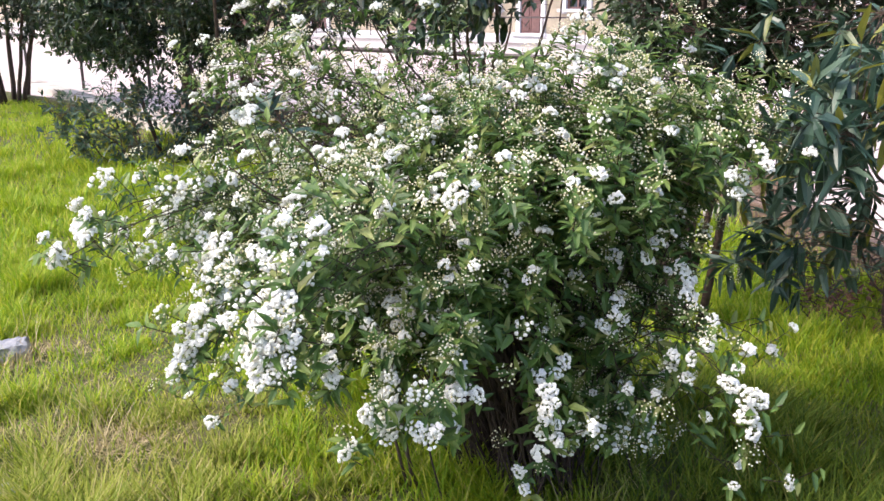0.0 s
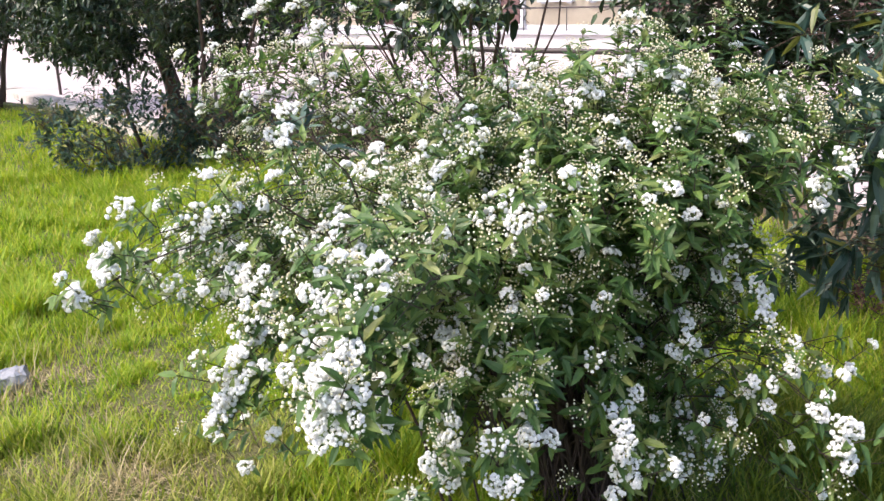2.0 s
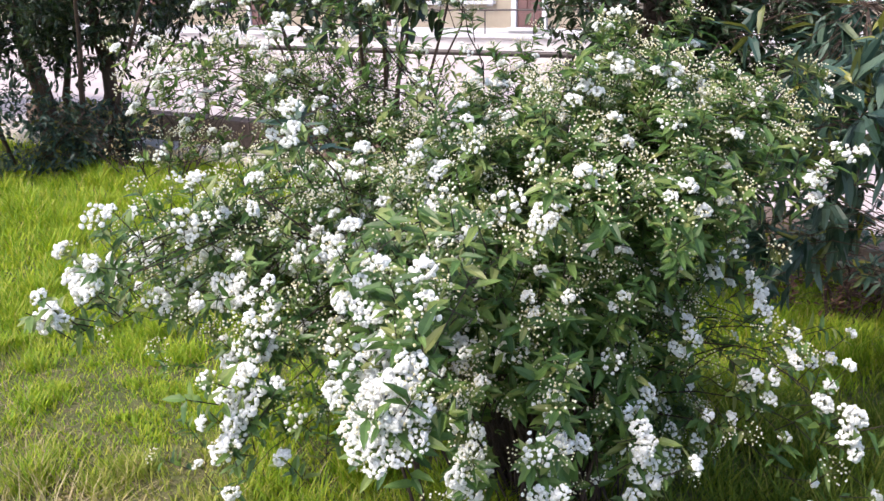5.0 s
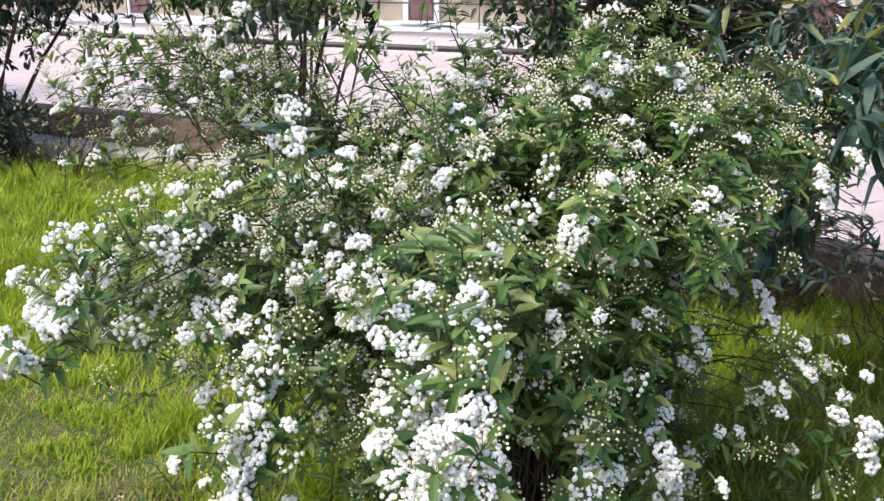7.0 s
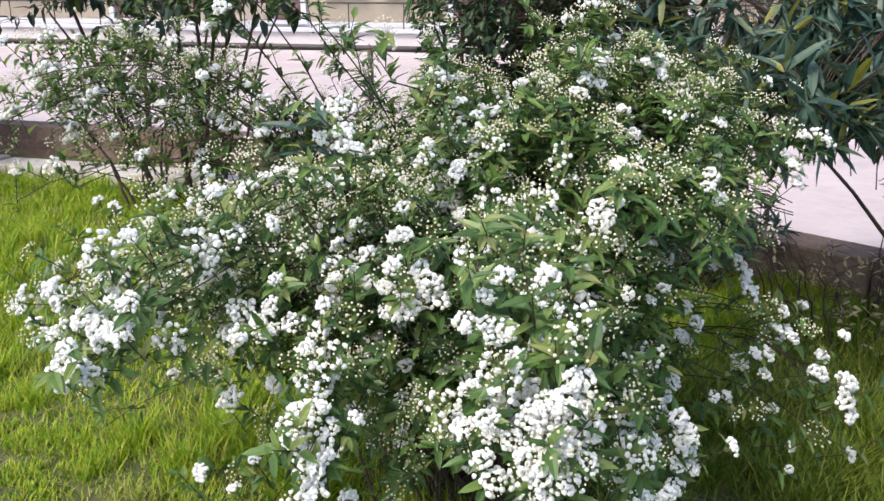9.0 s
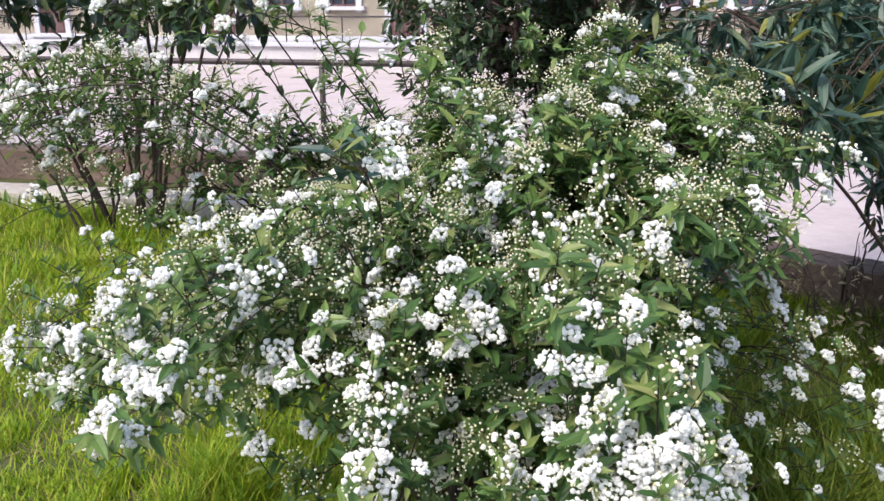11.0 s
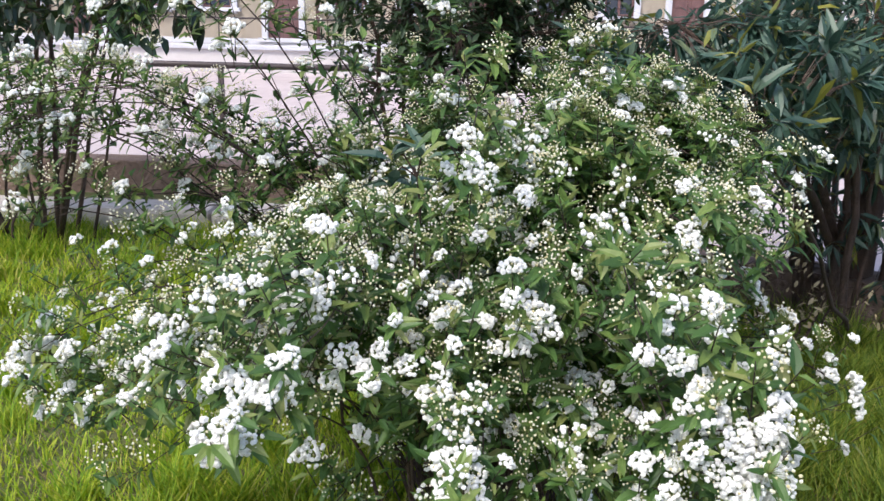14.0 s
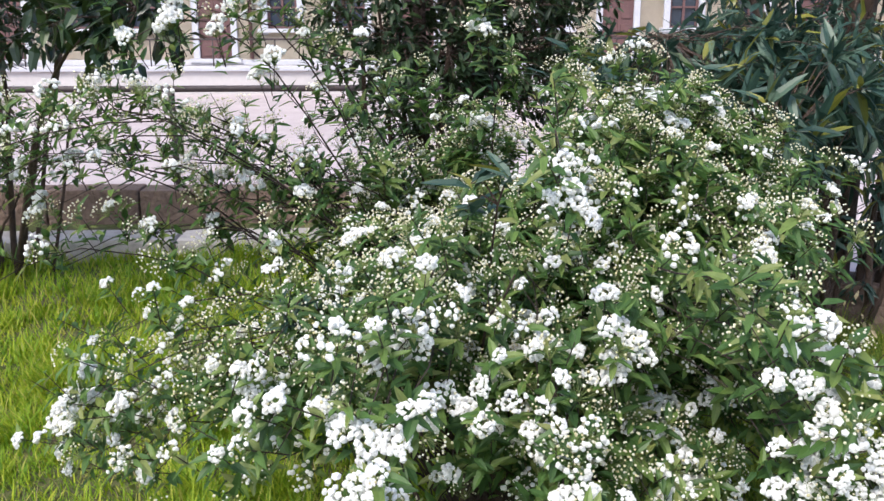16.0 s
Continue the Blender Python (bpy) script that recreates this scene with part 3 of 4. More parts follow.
def build_shrub(o, tips, seed, label):
    r = np.random.default_rng(seed)
    base = thing("spirea_shrub", o, label, "shrub")
    o = np.array(o)
    tw_p, tw_d, tw_open = [], [], []
    for k, (tip, crowd) in enumerate(tips):
        foot = o + np.array([r.normal(0, 0.1), r.normal(0.08, 0.1), -0.02])
        mid = foot + (tip - foot) * 0.5
        mid[2] = tip[2] * 0.95 + 0.12 + 0.25 * np.linalg.norm(tip[:2] - foot[:2])
        line = arch(foot, mid, tip, 12) + np.concatenate([np.zeros((1, 3)), r.normal(0, 0.008, (11, 3))])
        v, f = tube(line - o, np.linspace(0.0036, 0.001, 12), 4)
        part("cane", mesh_of("cane", v, f, CANE), base)
        out = unit(line[-1] - line[-3])
        face = unit((tip - (o + [0, 0.1, 0.45])) * [1, 1, 0.5])
        across = unit(np.cross(face, [0, 0, 1.0]))
        along = np.cross(across, face)
        for j in range(crowd if crowd < 5 else int(1.4 * crowd)):
            reach, turn = ((0.021 if crowd < 5 else 0.0155) * math.sqrt(j + 0.35) if crowd > 1 else 0.0), 2.4 * j + k
            q = tip + across * reach * math.cos(turn) + along * reach * math.sin(turn) * (1.35 if tip[2] < 1.0 else 1.0) + face * 0.006 + r.normal(0, 0.005, 3)
            tw_p.append(q)
            tw_d.append(unit(np.array([0, -0.15, 0.55]) + unit(q - (o + [0, 0.1, 0.5])) * 0.7 + r.normal(0, 0.25, 3)))
            tw_open.append(3 if crowd == 1 else 2)
        n = 10 if crowd < 2 else 8
        far = tip[1] > 2.8
        if far:
            n = 10
        lone = open_side(tip)
        if lone:
            n = 3
        for u in np.linspace(0.78 if lone else 0.38 if far else 0.5, 1.0, n) + r.uniform(-0.03, 0.03, n):
            i = min(max(u, 0), 1) * 11
            a = int(min(i, 10))
            q = line[a] + (line[a + 1] - line[a]) * (i - a)
            d = unit(unit(q - (o + [0, 0, 0.35])) * 0.8 + np.array([0, 0, 0.5]) + r.normal(0, 0.45, 3))
            ln = r.uniform(0.05, 0.13)
            tw_p.append(q + d * ln)
            tw_d.append(d)
            lush = 0.27 if q[0] < -0.25 and q[1] < 2.5 else 0.19 if q[0] < 0.1 else 0.1
            if q[2] > 1.15:
                lush *= 0.6
            if u < (0.56 if q[0] < 0 else 0.62):
                tw_open.append(-1)
            else:
                tw_open.append(1 if r.random() < lush * (1.6 if u > 0.85 else 0.5) else 0 if r.random() < (0.5 if lone else 0.76 if q[0] < 0.05 else 0.6) else -1)
    P, D, K = np.array(tw_p), np.array(tw_d), np.array(tw_open)
    # flower heads
    pick = np.where(K == 3, r.integers(0, 2, len(K)), np.where(K == 2, r.integers(0, 4, len(K)), np.where(K == 1, r.choice([0, 0, 1, 2, 2, 4, 5], len(K)), np.where(r.random(len(K)) < 0.1, 5, r.integers(6, 9, len(K))))))
    R = frames_of(np.cross(D, unit(r.normal(size=D.shape))), D)
    S = np.where(K >= 2, r.uniform(0.62, 0.96, len(K)), np.where(K == 1, r.uniform(0.6, 0.9, len(K)), r.uniform(0.8, 1.15, len(K))))
    count, rest = {}, []
    for i in np.argsort(P[:, 1]):
        if K[i] < 0:
            continue
        name = HEAD_NAMES[pick[i]]
        count[name] = count.get(name, 0) + 1
        if count[name] <= 300:
            m = Matrix.Translation(Vector(P[i] - o)) @ Matrix(R[i].tolist()).to_4x4() @ Matrix.Scale(S[i], 4)
            part(name, HEAD_MESHES[pick[i]], base, place=m)
        else:
            rest.append(i)
    pieces = []
    for h in range(len(HEADS)):
        sel = [i for i in rest if pick[i] == h]
        if sel:
            V, F, I = HEADS[h]
            v, f = spread((V, F), P[sel] - o, R[sel], S[sel])
            pieces.append((v, f, np.tile(I, len(sel))))
    if pieces:
        vs, fs, ix = join([(v, f, 0) for v, f, m in pieces])
        part("flower_mass", mesh_of("flower_mass", vs, fs, [PETAL, BUD, STALK], np.concatenate([m for _, _, m in pieces])), base, kind="stuff")
    # twigs
    seg = []
    for i in range(len(P)):
        q = P[i] - D[i] * 0.08
        v, f = tube([q - o, (q + P[i]) / 2 - o, P[i] - o], [0.0015, 0.0012, 0.001], 3)
        seg.append((v, f, 0))
    vs, fs, _ = join(seg)
    part("twig_tangle", mesh_of("twig_tangle", vs, fs, CANE), base, kind="stuff")
    # leaves
    L = leaf(0.34, 0.2, 0.22)
    lp, ld, lu = [], [], []
    for i in range(len(P)):
        full = 4 if K[i] >= 2 or hollow(P[i]) or open_side(P[i]) else 9 if P[i][0] < -0.1 else 13
        for j in range(full):
            q = P[i] - D[i] * r.uniform(0.0, 0.1)
            side = unit(np.cross(D[i], r.normal(size=3)))
            lp.append(q)
            ld.append(unit(side + D[i] * r.uniform(0.2, 0.9) + np.array([0, 0, -0.15])))
            lu.append(D[i] + np.array([0, 0, 0.6]))
    lp, ld, lu = np.array(lp), np.array(ld), np.array(lu)
    LR = frames_of(ld, lu)
    LS = r.uniform(0.028, 0.06, len(lp)) * np.where(lp[:, 0] < -0.3, 0.88, 1.0)
    near = np.argsort(lp[:, 1])[:280]
    me = mesh_of("leaf", L[0], L[1], SPIREA)
    for i in near:
        part("leaf", me, base, place=Matrix.Translation(Vector(lp[i] - o)) @ Matrix(LR[i].tolist()).to_4x4() @ Matrix.Scale(LS[i], 4))
    keep = np.ones(len(lp), bool)
    keep[near] = False
    v, f = spread(L, lp[keep] - o, LR[keep], LS[keep])
    part("foliage", mesh_of("foliage", v, f, SPIREA), base, kind="stuff")


tips = [(np.array(t[:3]), t[3]) for t in LEFT_TIPS + WING_TIPS + FRONT_TIPS + FOOT_TIPS + RIGHT_TIPS + TOP_TIPS + FAR_TIPS]
filler = dome_tips(np.random.default_rng(2), 175) + front_tips(np.random.default_rng(4), 44) + rear_tips(np.random.default_rng(3)) + skirt_tips(np.random.default_rng(5)) + wing_tips(np.random.default_rng(6), 46) + shoulder_tips(np.random.default_rng(8), 75)
tips += [t for t in filler if not hollow(t[0]) and not open_side(t[0])]
build_shrub((0.3, 2.56, 0.0), tips, 21, "wide arching spirea shrub in white bloom on the lawn")


# ---- other shrubs and trees ----
def woody(name, place, label, category, stems, crown, leaf_t, leaf_size, leaves, mat, seed, per=5, spray=0.16, hang=0.0, singles=60, whorl=False):
    """A shrub or tree: stems as (foot, knee, tip), leaves in sprays round crown points that sit near the stems' upper parts."""
    r = np.random.default_rng(seed)
    base = thing(name, place, label, category)
    o = np.array(place, float)
    lines = []
    for foot, knee, tip, rad in stems:
        line = arch(foot, knee, tip, 10)
        line[1:-1] += r.normal(0, 0.012, (8, 3))
        v, f = tube(line, np.linspace(rad, rad * 0.3, 10), 7)
        part("stem" if rad < 0.05 else "trunk", mesh_of("stem", v, f, BARK, smooth=True), base)
        lines.append(line)
    lines = np.array(lines)
    n = leaves // per
    vol = np.array([np.prod(c[1]) for c in crown]) ** 0.7
    which = r.choice(len(crown), n, p=vol / vol.sum())
    q = unit(r.normal(size=(n, 3))) * r.uniform(0.25, 1.0, (n, 1)) ** 0.5
    bump_ = 1 + 0.25 * np.sin(q[:, :1] * 5 + seed) * np.cos(q[:, 1:2] * 4 + seed)
    q = np.array([c[0] for c in crown])[which] + q * np.array([c[1] for c in crown])[which] * bump_
    q = q[q[:, 2] > 0.05]
    # twigs from the nearest stem point to each spray
    flat = lines[:, 4:].reshape(-1, 3)
    seg, lp, ld, lu = [], [], [], []
    for p in q:
        a = flat[np.argmin(((flat - p) ** 2).sum(1) + 0.3 * np.abs(flat[:, 2] - p[2]) + r.random(len(flat)) * 0.05)]
        d = unit(p - a + np.array([0, 0, 0.15 - hang]))
        gap = np.linalg.norm(p - a)
        a = p + (a - p) * min(1.0, 0.2 / gap)
        v, f = tube([a, (a + p) / 2 + np.array([0, 0, 0.02]), p], [0.0024, 0.0018, 0.0012], 3)
        seg.append((v, f, 0))
        for j in range(per):
            side = unit(np.cross(d, r.normal(size=3)))
            lp.append(p - d * r.uniform(0, spray) * (0.25 if whorl else 1.0))
            ld.append(unit(side * 1.0 + d * r.uniform(0.1, 0.9) + np.array([0, 0, -hang])))
            lu.append(np.array([0, 0, 1.0]) + 0.4 * r.normal(size=3))
    vs, fs, _ = join(seg)
    part("twig_tangle", mesh_of("twig_tangle", vs, fs, BARK), base, kind="stuff")
    lp, ld, lu = np.array(lp), np.array(ld), np.array(lu)
    LR, LS = frames_of(ld, lu), r.uniform(0.65, 1.1, len(lp)) * leaf_size
    near = np.argsort(((lp + o)[:, :2] ** 2).sum(1))[:singles]
    me = mesh_of("leaf", leaf_t[0], leaf_t[1], mat)
    for i in near:
        part("leaf", me, base, place=Matrix.Translation(Vector(lp[i])) @ Matrix(LR[i].tolist()).to_4x4() @ Matrix.Scale(LS[i], 4))
    keep = np.ones(len(lp), bool)
    keep[near] = False
    v, f = spread(leaf_t, lp[keep], LR[keep], LS[keep])
    part("crown", mesh_of("crown", v, f, mat), base, kind="stuff")
    return base


def stems_round(count, spread_r, height, lean, rad, seed, knee=0.5):
    r = np.random.default_rng(seed)
    out = []
    for i in range(count):
        a = i * 2.4 + r.uniform(-0.4, 0.4)
        foot = np.array([math.cos(a), math.sin(a), 0]) * spread_r * r.uniform(0.3, 1) + [0, 0, -0.05]
        tip = foot + np.array([math.cos(a), math.sin(a), 0]) * lean * r.uniform(0.4, 1.1) + [0, 0, height * r.uniform(0.75, 1.05)]
        mid = foot * 1.0 + (tip - foot) * knee + np.array([0, 0, height * 0.12])
        out.append((foot, mid, tip, rad * r.uniform(0.6, 1.1)))
    return out


BROAD, LANCE, SMALL = leaf(0.4, 0.15, 0.25, 0.45), leaf(0.23, 0.15, 0.26, 0.45), leaf(0.36, 0.15, 0.15, 0.45)

woody("oleander_shrub", (3.08, 2.85, 0), "tall oleander with long grey-green leaves beside the wall", "shrub",
      stems_round(9, 0.3, 2.3, 0.5, 0.028, 4) + stems_round(14, 0.3, 2.0, 0.2, 0.022, 14) + [((0.05, 0.05, -0.05), (0.06, 0.05, 1.2), (0.1, 0.05, 3.0), 0.13), ((-0.1, 0, -0.05), (-0.3, 0, 0.9), (-1.6, 0.1, 1.55), 0.028), ((-0.05, 0, -0.05), (-0.5, 0, 1.3), (-1.4, 0.2, 2.2), 0.028), ((-0.15, -0.1, -0.05), (-1.5, -0.6, 0.7), (-1.92, -0.5, 1.22), 0.013)],
      [((-2.0, -0.55, 1.26), (0.2, 0.2, 0.14)), ((-1.6, -0.4, 1.33), (0.35, 0.3, 0.2)), ((-1.15, 0.1, 1.38), (0.85, 0.65, 0.24)), ((-0.15, 0.05, 1.8), (0.68, 0.6, 0.9)), ((-1.4, 0.0, 1.35), (0.4, 0.45, 0.28)), ((-0.9, -0.1, 1.3), (0.5, 0.5, 0.35)), ((-1.8, 0.15, 0.92), (0.3, 0.35, 0.42)), ((0, 0, 0.8), (0.4, 0.4, 0.6))], LANCE, 0.128, 9600, OLEANDER, 31, per=8, spray=0.12, hang=0.2, singles=280, whorl=True)
woody("evergreen_sapling", (1.12, 3.98, 0), "dark thin evergreen tree with dense twiggy crown", "tree",
      stems_round(7, 0.12, 2.6, 0.45, 0.022, 8) + [((0, 0, -0.05), (0.03, 0, 1.2), (0.05, 0.05, 3.0), 0.05)],
      [((0, 0, 1.75), (0.5, 0.5, 0.85)), ((0.55, -0.05, 1.6), (0.5, 0.5, 0.5))], SMALL, 0.065, 11500, EVERGREEN, 32, per=7, spray=0.14, singles=20)
woody("laurel_shrub", (0.2, 6.95, 0), "multi-stemmed shrub with brown stems and drooping broad leaves", "shrub",
      stems_round(7, 0.3, 2.3, 0.8, 0.018, 9) + [((-0.1, -0.1, 0), (-0.2, -0.6, 1.2), (-0.25, -1.4, 2.2), 0.022), ((0, -0.1, 0), (0.1, -0.7, 1.3), (0.1, -1.6, 2.3), 0.022), ((0, -0.1, 0), (-0.1, -1.2, 1.7), (-0.15, -2.5, 1.65), 0.016)], [((-0.2, -2.4, 1.55), (0.32, 0.25, 0.2)), ((-0.45, -1.3, 1.9), (0.8, 0.6, 0.5)), ((-0.5, -0.2, 1.95), (1.0, 0.6, 0.7))], BROAD, 0.115, 3200, LAUREL, 33, per=5, spray=0.2, hang=0.3, singles=120)
woody("bushy_shrub", (-0.15, 6.9, 0), "bushy shrub with small green leaves under the laurel", "shrub",
      stems_round(7, 0.15, 1.0, 0.5, 0.012, 19), [((0, 0, 0.95), (0.75, 0.5, 0.4))], SMALL, 0.06, 2600, SPIREA, 36, per=6, spray=0.14, singles=20)
woody("hedge_tree", (-2.65, 9.4, 0), "dark evergreen hedge tree with several leaning trunks", "tree",
      stems_round(6, 0.7, 2.4, 1.3, 0.03, 10) + [((-0.55, 1.2, -0.05), (-0.6, 1.2, 1.0), (-1.1, 1.2, 2.6), 0.13), ((0.45, 0.06, -0.05), (0.4, 0.06, 0.9), (0.1, 0.1, 2.6), 0.1), ((-0.2, 0.5, -0.05), (-0.25, 0.5, 0.9), (0.1, 0.5, 2.4), 0.05)], [((-1.5, 0.7, 1.35), (0.7, 0.6, 0.35)), ((-0.75, -0.1, 1.3), (0.9, 0.7, 0.5)), ((0.35, 0.0, 1.45), (0.7, 0.6, 0.45)), ((-0.3, 0, 2.0), (1.5, 1.2, 1.2)), ((1.0, 0.2, 2.1), (0.8, 0.9, 1.0)), ((-1.2, 0.3, 1.9), (0.8, 0.8, 0.9))], BROAD, 0.09, 23500, LAUREL, 34, per=6, spray=0.2, hang=0.3, singles=10)
woody("hedge_tree", (-7.6, 14.6, 0), "dark evergreen hedge tree behind the lawn", "tree",
      stems_round(7, 0.4, 2.8, 0.9, 0.055, 11), [((1.2, -0.6, 2.5), (2.6, 1.6, 1.3)), ((0.2, -0.2, 1.5), (1.2, 0.8, 0.45))], BROAD, 0.11, 14000, LAUREL, 35, per=6, spray=0.2, hang=0.3, singles=10)
woody("low_evergreen_bush", (-3.2, 8.7, 0), "low dark green bush at the hedge's foot", "shrub",
      stems_round(8, 0.3, 0.7, 0.6, 0.015, 12), [((0, 0, 0.45), (1.0, 0.6, 0.5)), ((0.9, 0.3, 0.4), (0.6, 0.5, 0.35))], SMALL, 0.09, 4200, OLEANDER, 37, per=6, spray=0.16, singles=10)

woody("oleander_shoot", (-0.1, 2.5, 0), "slender oleander shoot with grey-green leaves growing through the spirea", "shrub",
      [((0, 0, -0.03), (-0.1, -0.1, 0.9), (-0.41, -0.54, 1.2), 0.006), ((0.02, 0, -0.03), (-0.1, -0.1, 0.9), (-0.3, -0.4, 1.28), 0.006), ((-0.02, 0.02, -0.03), (-0.2, 0, 0.8), (-0.5, -0.08, 1.06), 0.006)],
      [((-0.42, -0.53, 1.2), (0.07, 0.07, 0.05)), ((-0.3, -0.42, 1.29), (0.08, 0.08, 0.06)), ((-0.5, -0.08, 1.06), (0.08, 0.08, 0.05))], LANCE, 0.09, 54, OLEANDER, 43, per=6, spray=0.08, hang=0.0, singles=54, whorl=True)
woody("oleander_sprout", (2.3, 3.95, 0), "low oleander sprout with long leaves against the wall", "shrub",
      stems_round(6, 0.1, 0.5, 0.35, 0.01, 15), [((0.05, -0.1, 0.42), (0.45, 0.35, 0.2))], LANCE, 0.1, 420, OLEANDER, 38, per=6, spray=0.1, singles=60, whorl=True)
woody("dead_brush", (-1.75, 8.6, 0), "tangle of dry brown twigs at the hedge's foot", "brushwood",
      stems_round(26, 0.45, 0.7, 0.7, 0.009, 16), [((0, 0, 0.35), (0.8, 0.5, 0.35))], SMALL, 0.05, 500, STRAW, 39, per=3, spray=0.1, singles=10)
woody("dead_brush", (2.2, 4.15, 0), "low mat of dry reddish-brown twigs in the wall corner", "brushwood",
      stems_round(18, 0.35, 0.3, 0.25, 0.005, 18), [((0, 0, 0.12), (0.45, 0.3, 0.12))], SMALL, 0.05, 500, DEADLEAF, 41, per=3, spray=0.1, singles=10)
woody("dead_brush", (2.45, 3.0, 0), "dry brown twigs and suckers round the oleander's foot", "brushwood",
      stems_round(22, 0.4, 0.6, 0.35, 0.007, 17), [((0, 0, 0.25), (0.5, 0.6, 0.25))], SMALL, 0.05, 300, STRAW, 40, per=3, spray=0.1, singles=10)


# ---- lawn ----
def build_grass():
    r = np.random.default_rng(50)
    blade = (np.array([(-0.5, 0, 0), (0.5, 0, 0), (-0.36, 0.5, 0.05), (0.36, 0.5, 0.05), (0, 1, 0.3)], float), np.array([(0, 1, 3), (0, 3, 2), (2, 3, 4)]))

    def blades(n, x0, x1, y0, y1, h0, h1, w, keep):
        x, y = r.uniform(x0, x1, n), r.uniform(y0, y1, n)
        # half of the blades gather in tufts, each with a vigour of its own
        m = int((x1 - x0) * (y1 - y0) * 22)
        cx, cy, vig = r.uniform(x0, x1, m), r.uniform(y0, y1, m), r.uniform(0.6, 1.5, m)
        own = r.integers(0, m, n)
        tuft = r.random(n) < 0.62
        x = np.where(tuft, cx[own] + r.normal(0, 0.045, n), x)
        y = np.where(tuft, cy[own] + r.normal(0, 0.045, n), y)
        vigour = np.where(tuft, vig[own], 0.75)
        ok = (x * NX + y * NY < KERB_N - 0.08 + 0.2 * np.maximum(0, x * -NY + y * NX - 10.5)) & ((x - 2.02) * 0.954 + (y - 5.95) * 0.3 < 0) & keep(x, y)
        x, y, vigour = x[ok], y[ok], vigour[ok]
        lush = 0.55 + 0.45 * np.sin(2.1 * x + 1.0) * np.cos(1.7 * y) + 0.3 * np.sin(5 * x + 3 * y)
        h = (h0 + (h1 - h0) * np.clip(lush, 0, 1)) * r.uniform(0.5, 1.15, len(x)) * vigour
        az = r.uniform(0, 2 * math.pi, len(x))
        d = np.stack([0.35 * np.cos(az), 0.35 * np.sin(az), np.ones(len(x))], -1) + r.normal(0, 0.1, (len(x), 3))
        up = np.stack([np.cos(az), np.sin(az), np.zeros(len(x))], -1)
        p = np.stack([x, y, ground_height(x, y) - 0.01], -1)
        return spread(blade, p, frames_of(d, up), np.stack([np.full(len(x), w) * r.uniform(0.7, 1.3, len(x)), h, h], -1))

    def bare(x, y):
        d = np.minimum(np.hypot((x + 1.9) / 0.8, (y - 3.5) / 0.6), np.hypot((x + 1.35) / 0.5, (y - 2.7) / 0.3))
        return (d > 0.48 + 0.18 * np.sin(9 * x) * np.cos(7 * y)) | (r.random(len(x)) < 0.25)

    near = blades(190000, -3.3, 3.2, 1.3, 5.2, 0.06, 0.17, 0.0068, bare)
    far = blades(95000, -9.5, 3.4, 5.2, 15.0, 0.08, 0.19, 0.011, lambda x, y: x > -9.5)
    mid = blades(70000, -4.5, 2.5, 4.4, 9.0, 0.1, 0.2, 0.009, lambda x, y: x > -4.5)
    round_ = blades(110000, -10, 5.2, -6, 5.2, 0.08, 0.18, 0.015, lambda x, y: (x < -3.3) | (y < 1.3) | (x > 3.2))
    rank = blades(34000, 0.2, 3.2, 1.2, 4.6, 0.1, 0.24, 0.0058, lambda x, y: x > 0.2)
    v, f, _ = join([(*near, 0), (*far, 0), (*mid, 0), (*round_, 0), (*rank, 0)])
    root = v.reshape(-1, 5, 3)[:, 0]
    wave = 0.35 * np.sin(3.1 * root[:, 0] + 1.3) * np.cos(2.3 * root[:, 1]) + 0.2 * np.sin(7 * root[:, 0] - 5 * root[:, 1]) + r.normal(0, 0.15, len(root))
    rich = (np.clip((root[:, 1] - 3.0) * 0.9, -0.35, 0.6) + 0.45 * (root[:, 0] > -0.7) + wave) > 0.05
    # 2: near right of the lawn, shade coloured into the blades
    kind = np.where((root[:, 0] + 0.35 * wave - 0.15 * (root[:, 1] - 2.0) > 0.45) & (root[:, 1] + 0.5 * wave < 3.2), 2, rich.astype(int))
    tagged(new("grass", mesh_of("grass", v, f, [GRASS, LUSH, SHADED_GRASS], np.repeat(kind, 3))), "rough bright green spring grass of uneven height", "grass", kind="stuff")

    def dry_spot(x, y):
        spot = (np.hypot(x + 1.9, y - 3.5) < 0.6) | (np.hypot(x - 2.5, y - 3.3) < 0.4) | (np.hypot(x + 1.35, y - 2.7) < 0.45)
        return (spot & (r.random(len(x)) < 0.8)) | (r.random(len(x)) < np.where((y < 3.4) & (x < -0.4), 0.075, 0.045))

    dry = blades(26000, -3.2, 3.3, 1.3, 6.0, 0.05, 0.17, 0.004, dry_spot)
    flat = blades(28000, -3.2, 3.3, 1.3, 6.0, 0.08, 0.16, 0.004, dry_spot)
    # pressed flat: old blades that lie on the soil
    v = flat[0].reshape(-1, 5, 3)
    lean = r.uniform(-1, 1, (len(v), 1, 2))
    h = v[:, :, 2:3] - v[:, :1, 2:3]
    v[:, :, :2] += lean * h * 1.4
    v[:, :, 2:3] = v[:, :1, 2:3] + 0.012 + h * 0.25
    v, f, _ = join([(*dry, 0), (v.reshape(-1, 3), flat[1], 0)])
    tagged(new("dry_grass", mesh_of("dry_grass", v, f, STRAW)), "dry straw-coloured grass blades among the green", "grass", kind="stuff")


build_grass()


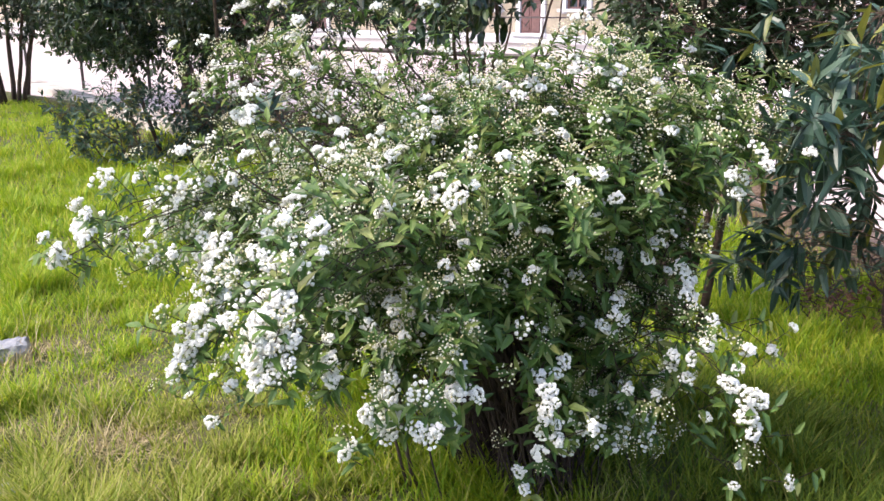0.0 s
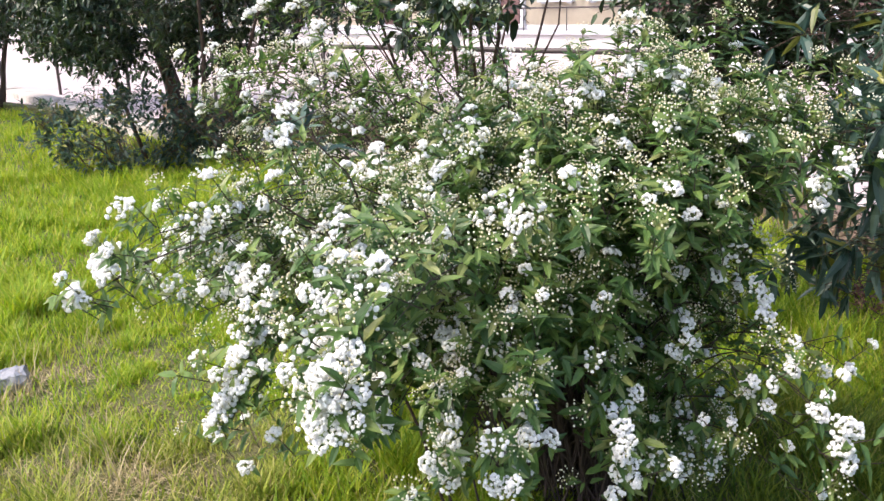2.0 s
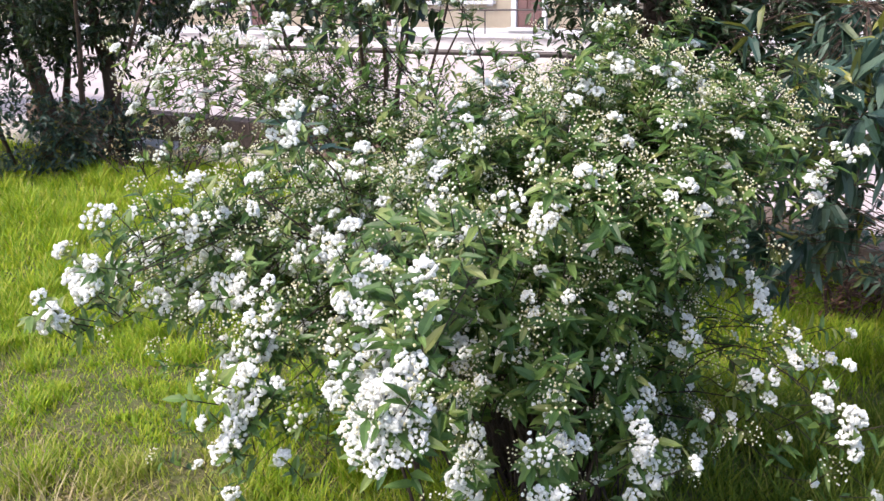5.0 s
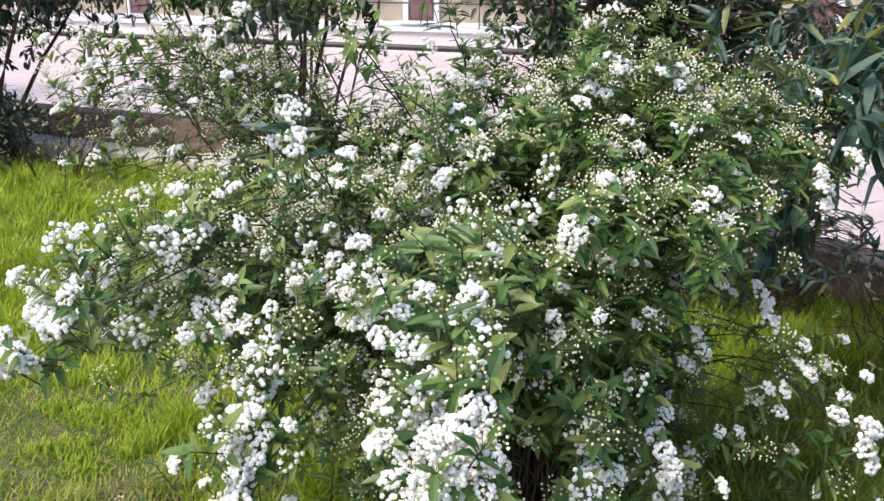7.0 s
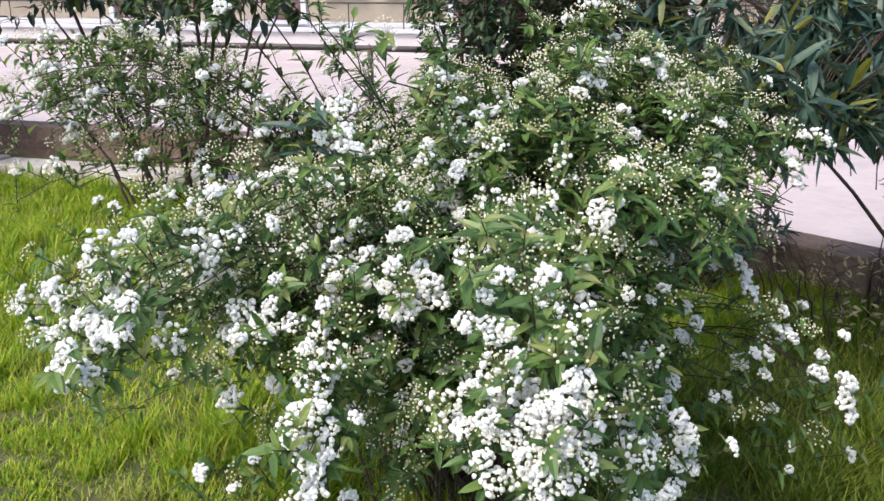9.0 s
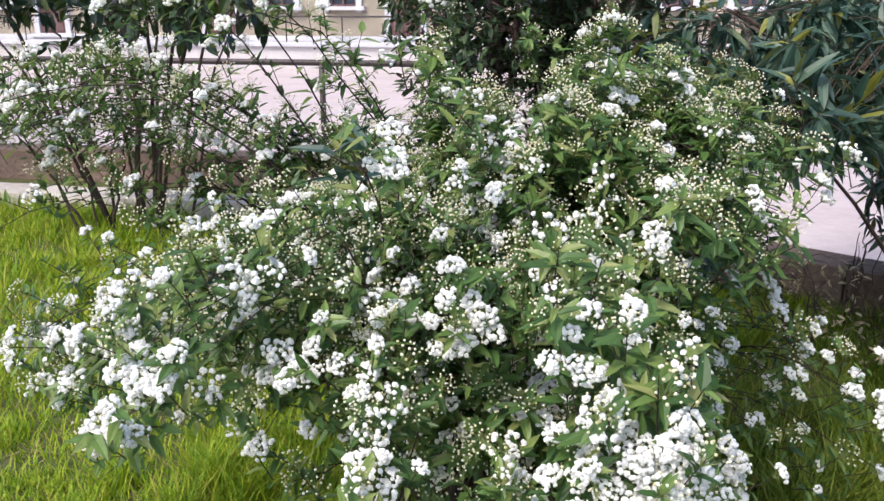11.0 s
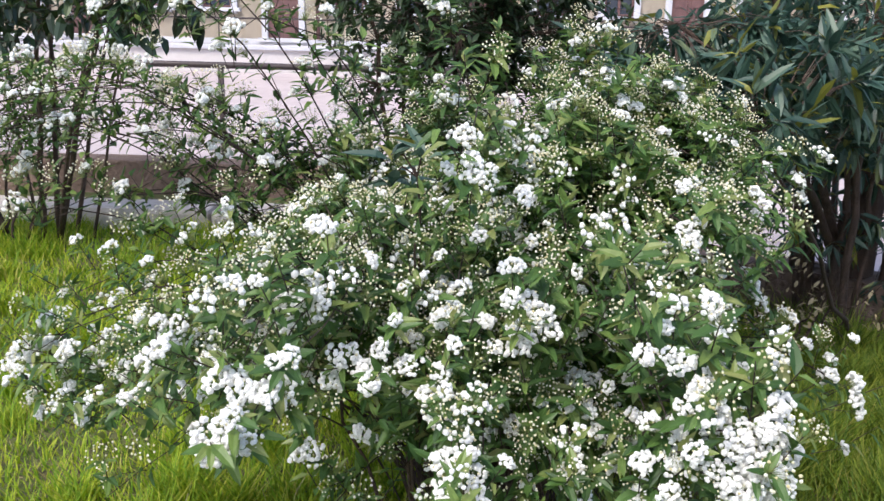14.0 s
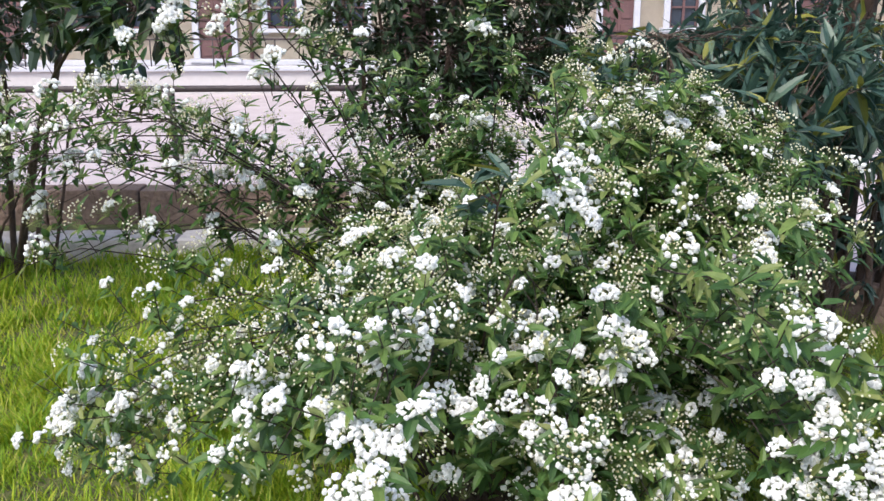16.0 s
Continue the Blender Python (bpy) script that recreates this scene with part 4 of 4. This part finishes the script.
# ---- stones in the grass ----
def stone(name, x, y, w, d, h, turn, seed, label):
    r = np.random.default_rng(seed)
    bm = bmesh.new()
    bmesh.ops.create_cube(bm, size=1.0)
    bmesh.ops.subdivide_edges(bm, edges=bm.edges[:], cuts=5, use_grid_fill=True)
    for v in bm.verts:
        v.co = v.co * 0.72 + v.co.normalized() * 0.2
        v.co += Vector((noise.noise(v.co * 3 + Vector((seed, 0, 0))), noise.noise(v.co * 3 + Vector((0, seed, 0))), noise.noise(v.co * 4 + Vector((0, 0, seed))))) * 0.14
        v.co += Vector(r.normal(0, 0.008, 3))
    me = bpy.data.meshes.new(name)
    bm.to_mesh(me)
    bm.free()
    me.materials.append(PALE)
    ob = new(name, me)
    ob.matrix_basis = pose(x, y, h * 0.32, 6, -5, turn) @ Matrix.Diagonal((w, d, h, 1))
    tagged(ob, label, "stone", "stones in the grass")


stone("grey_stone", -2.02, 3.6, 0.12, 0.1, 0.1, 20, 1, "small pale grey stone standing in the grass")
stone("grey_stone", -1.44, 2.36, 0.11, 0.12, 0.06, -30, 2, "flat grey stone lying in the grass")
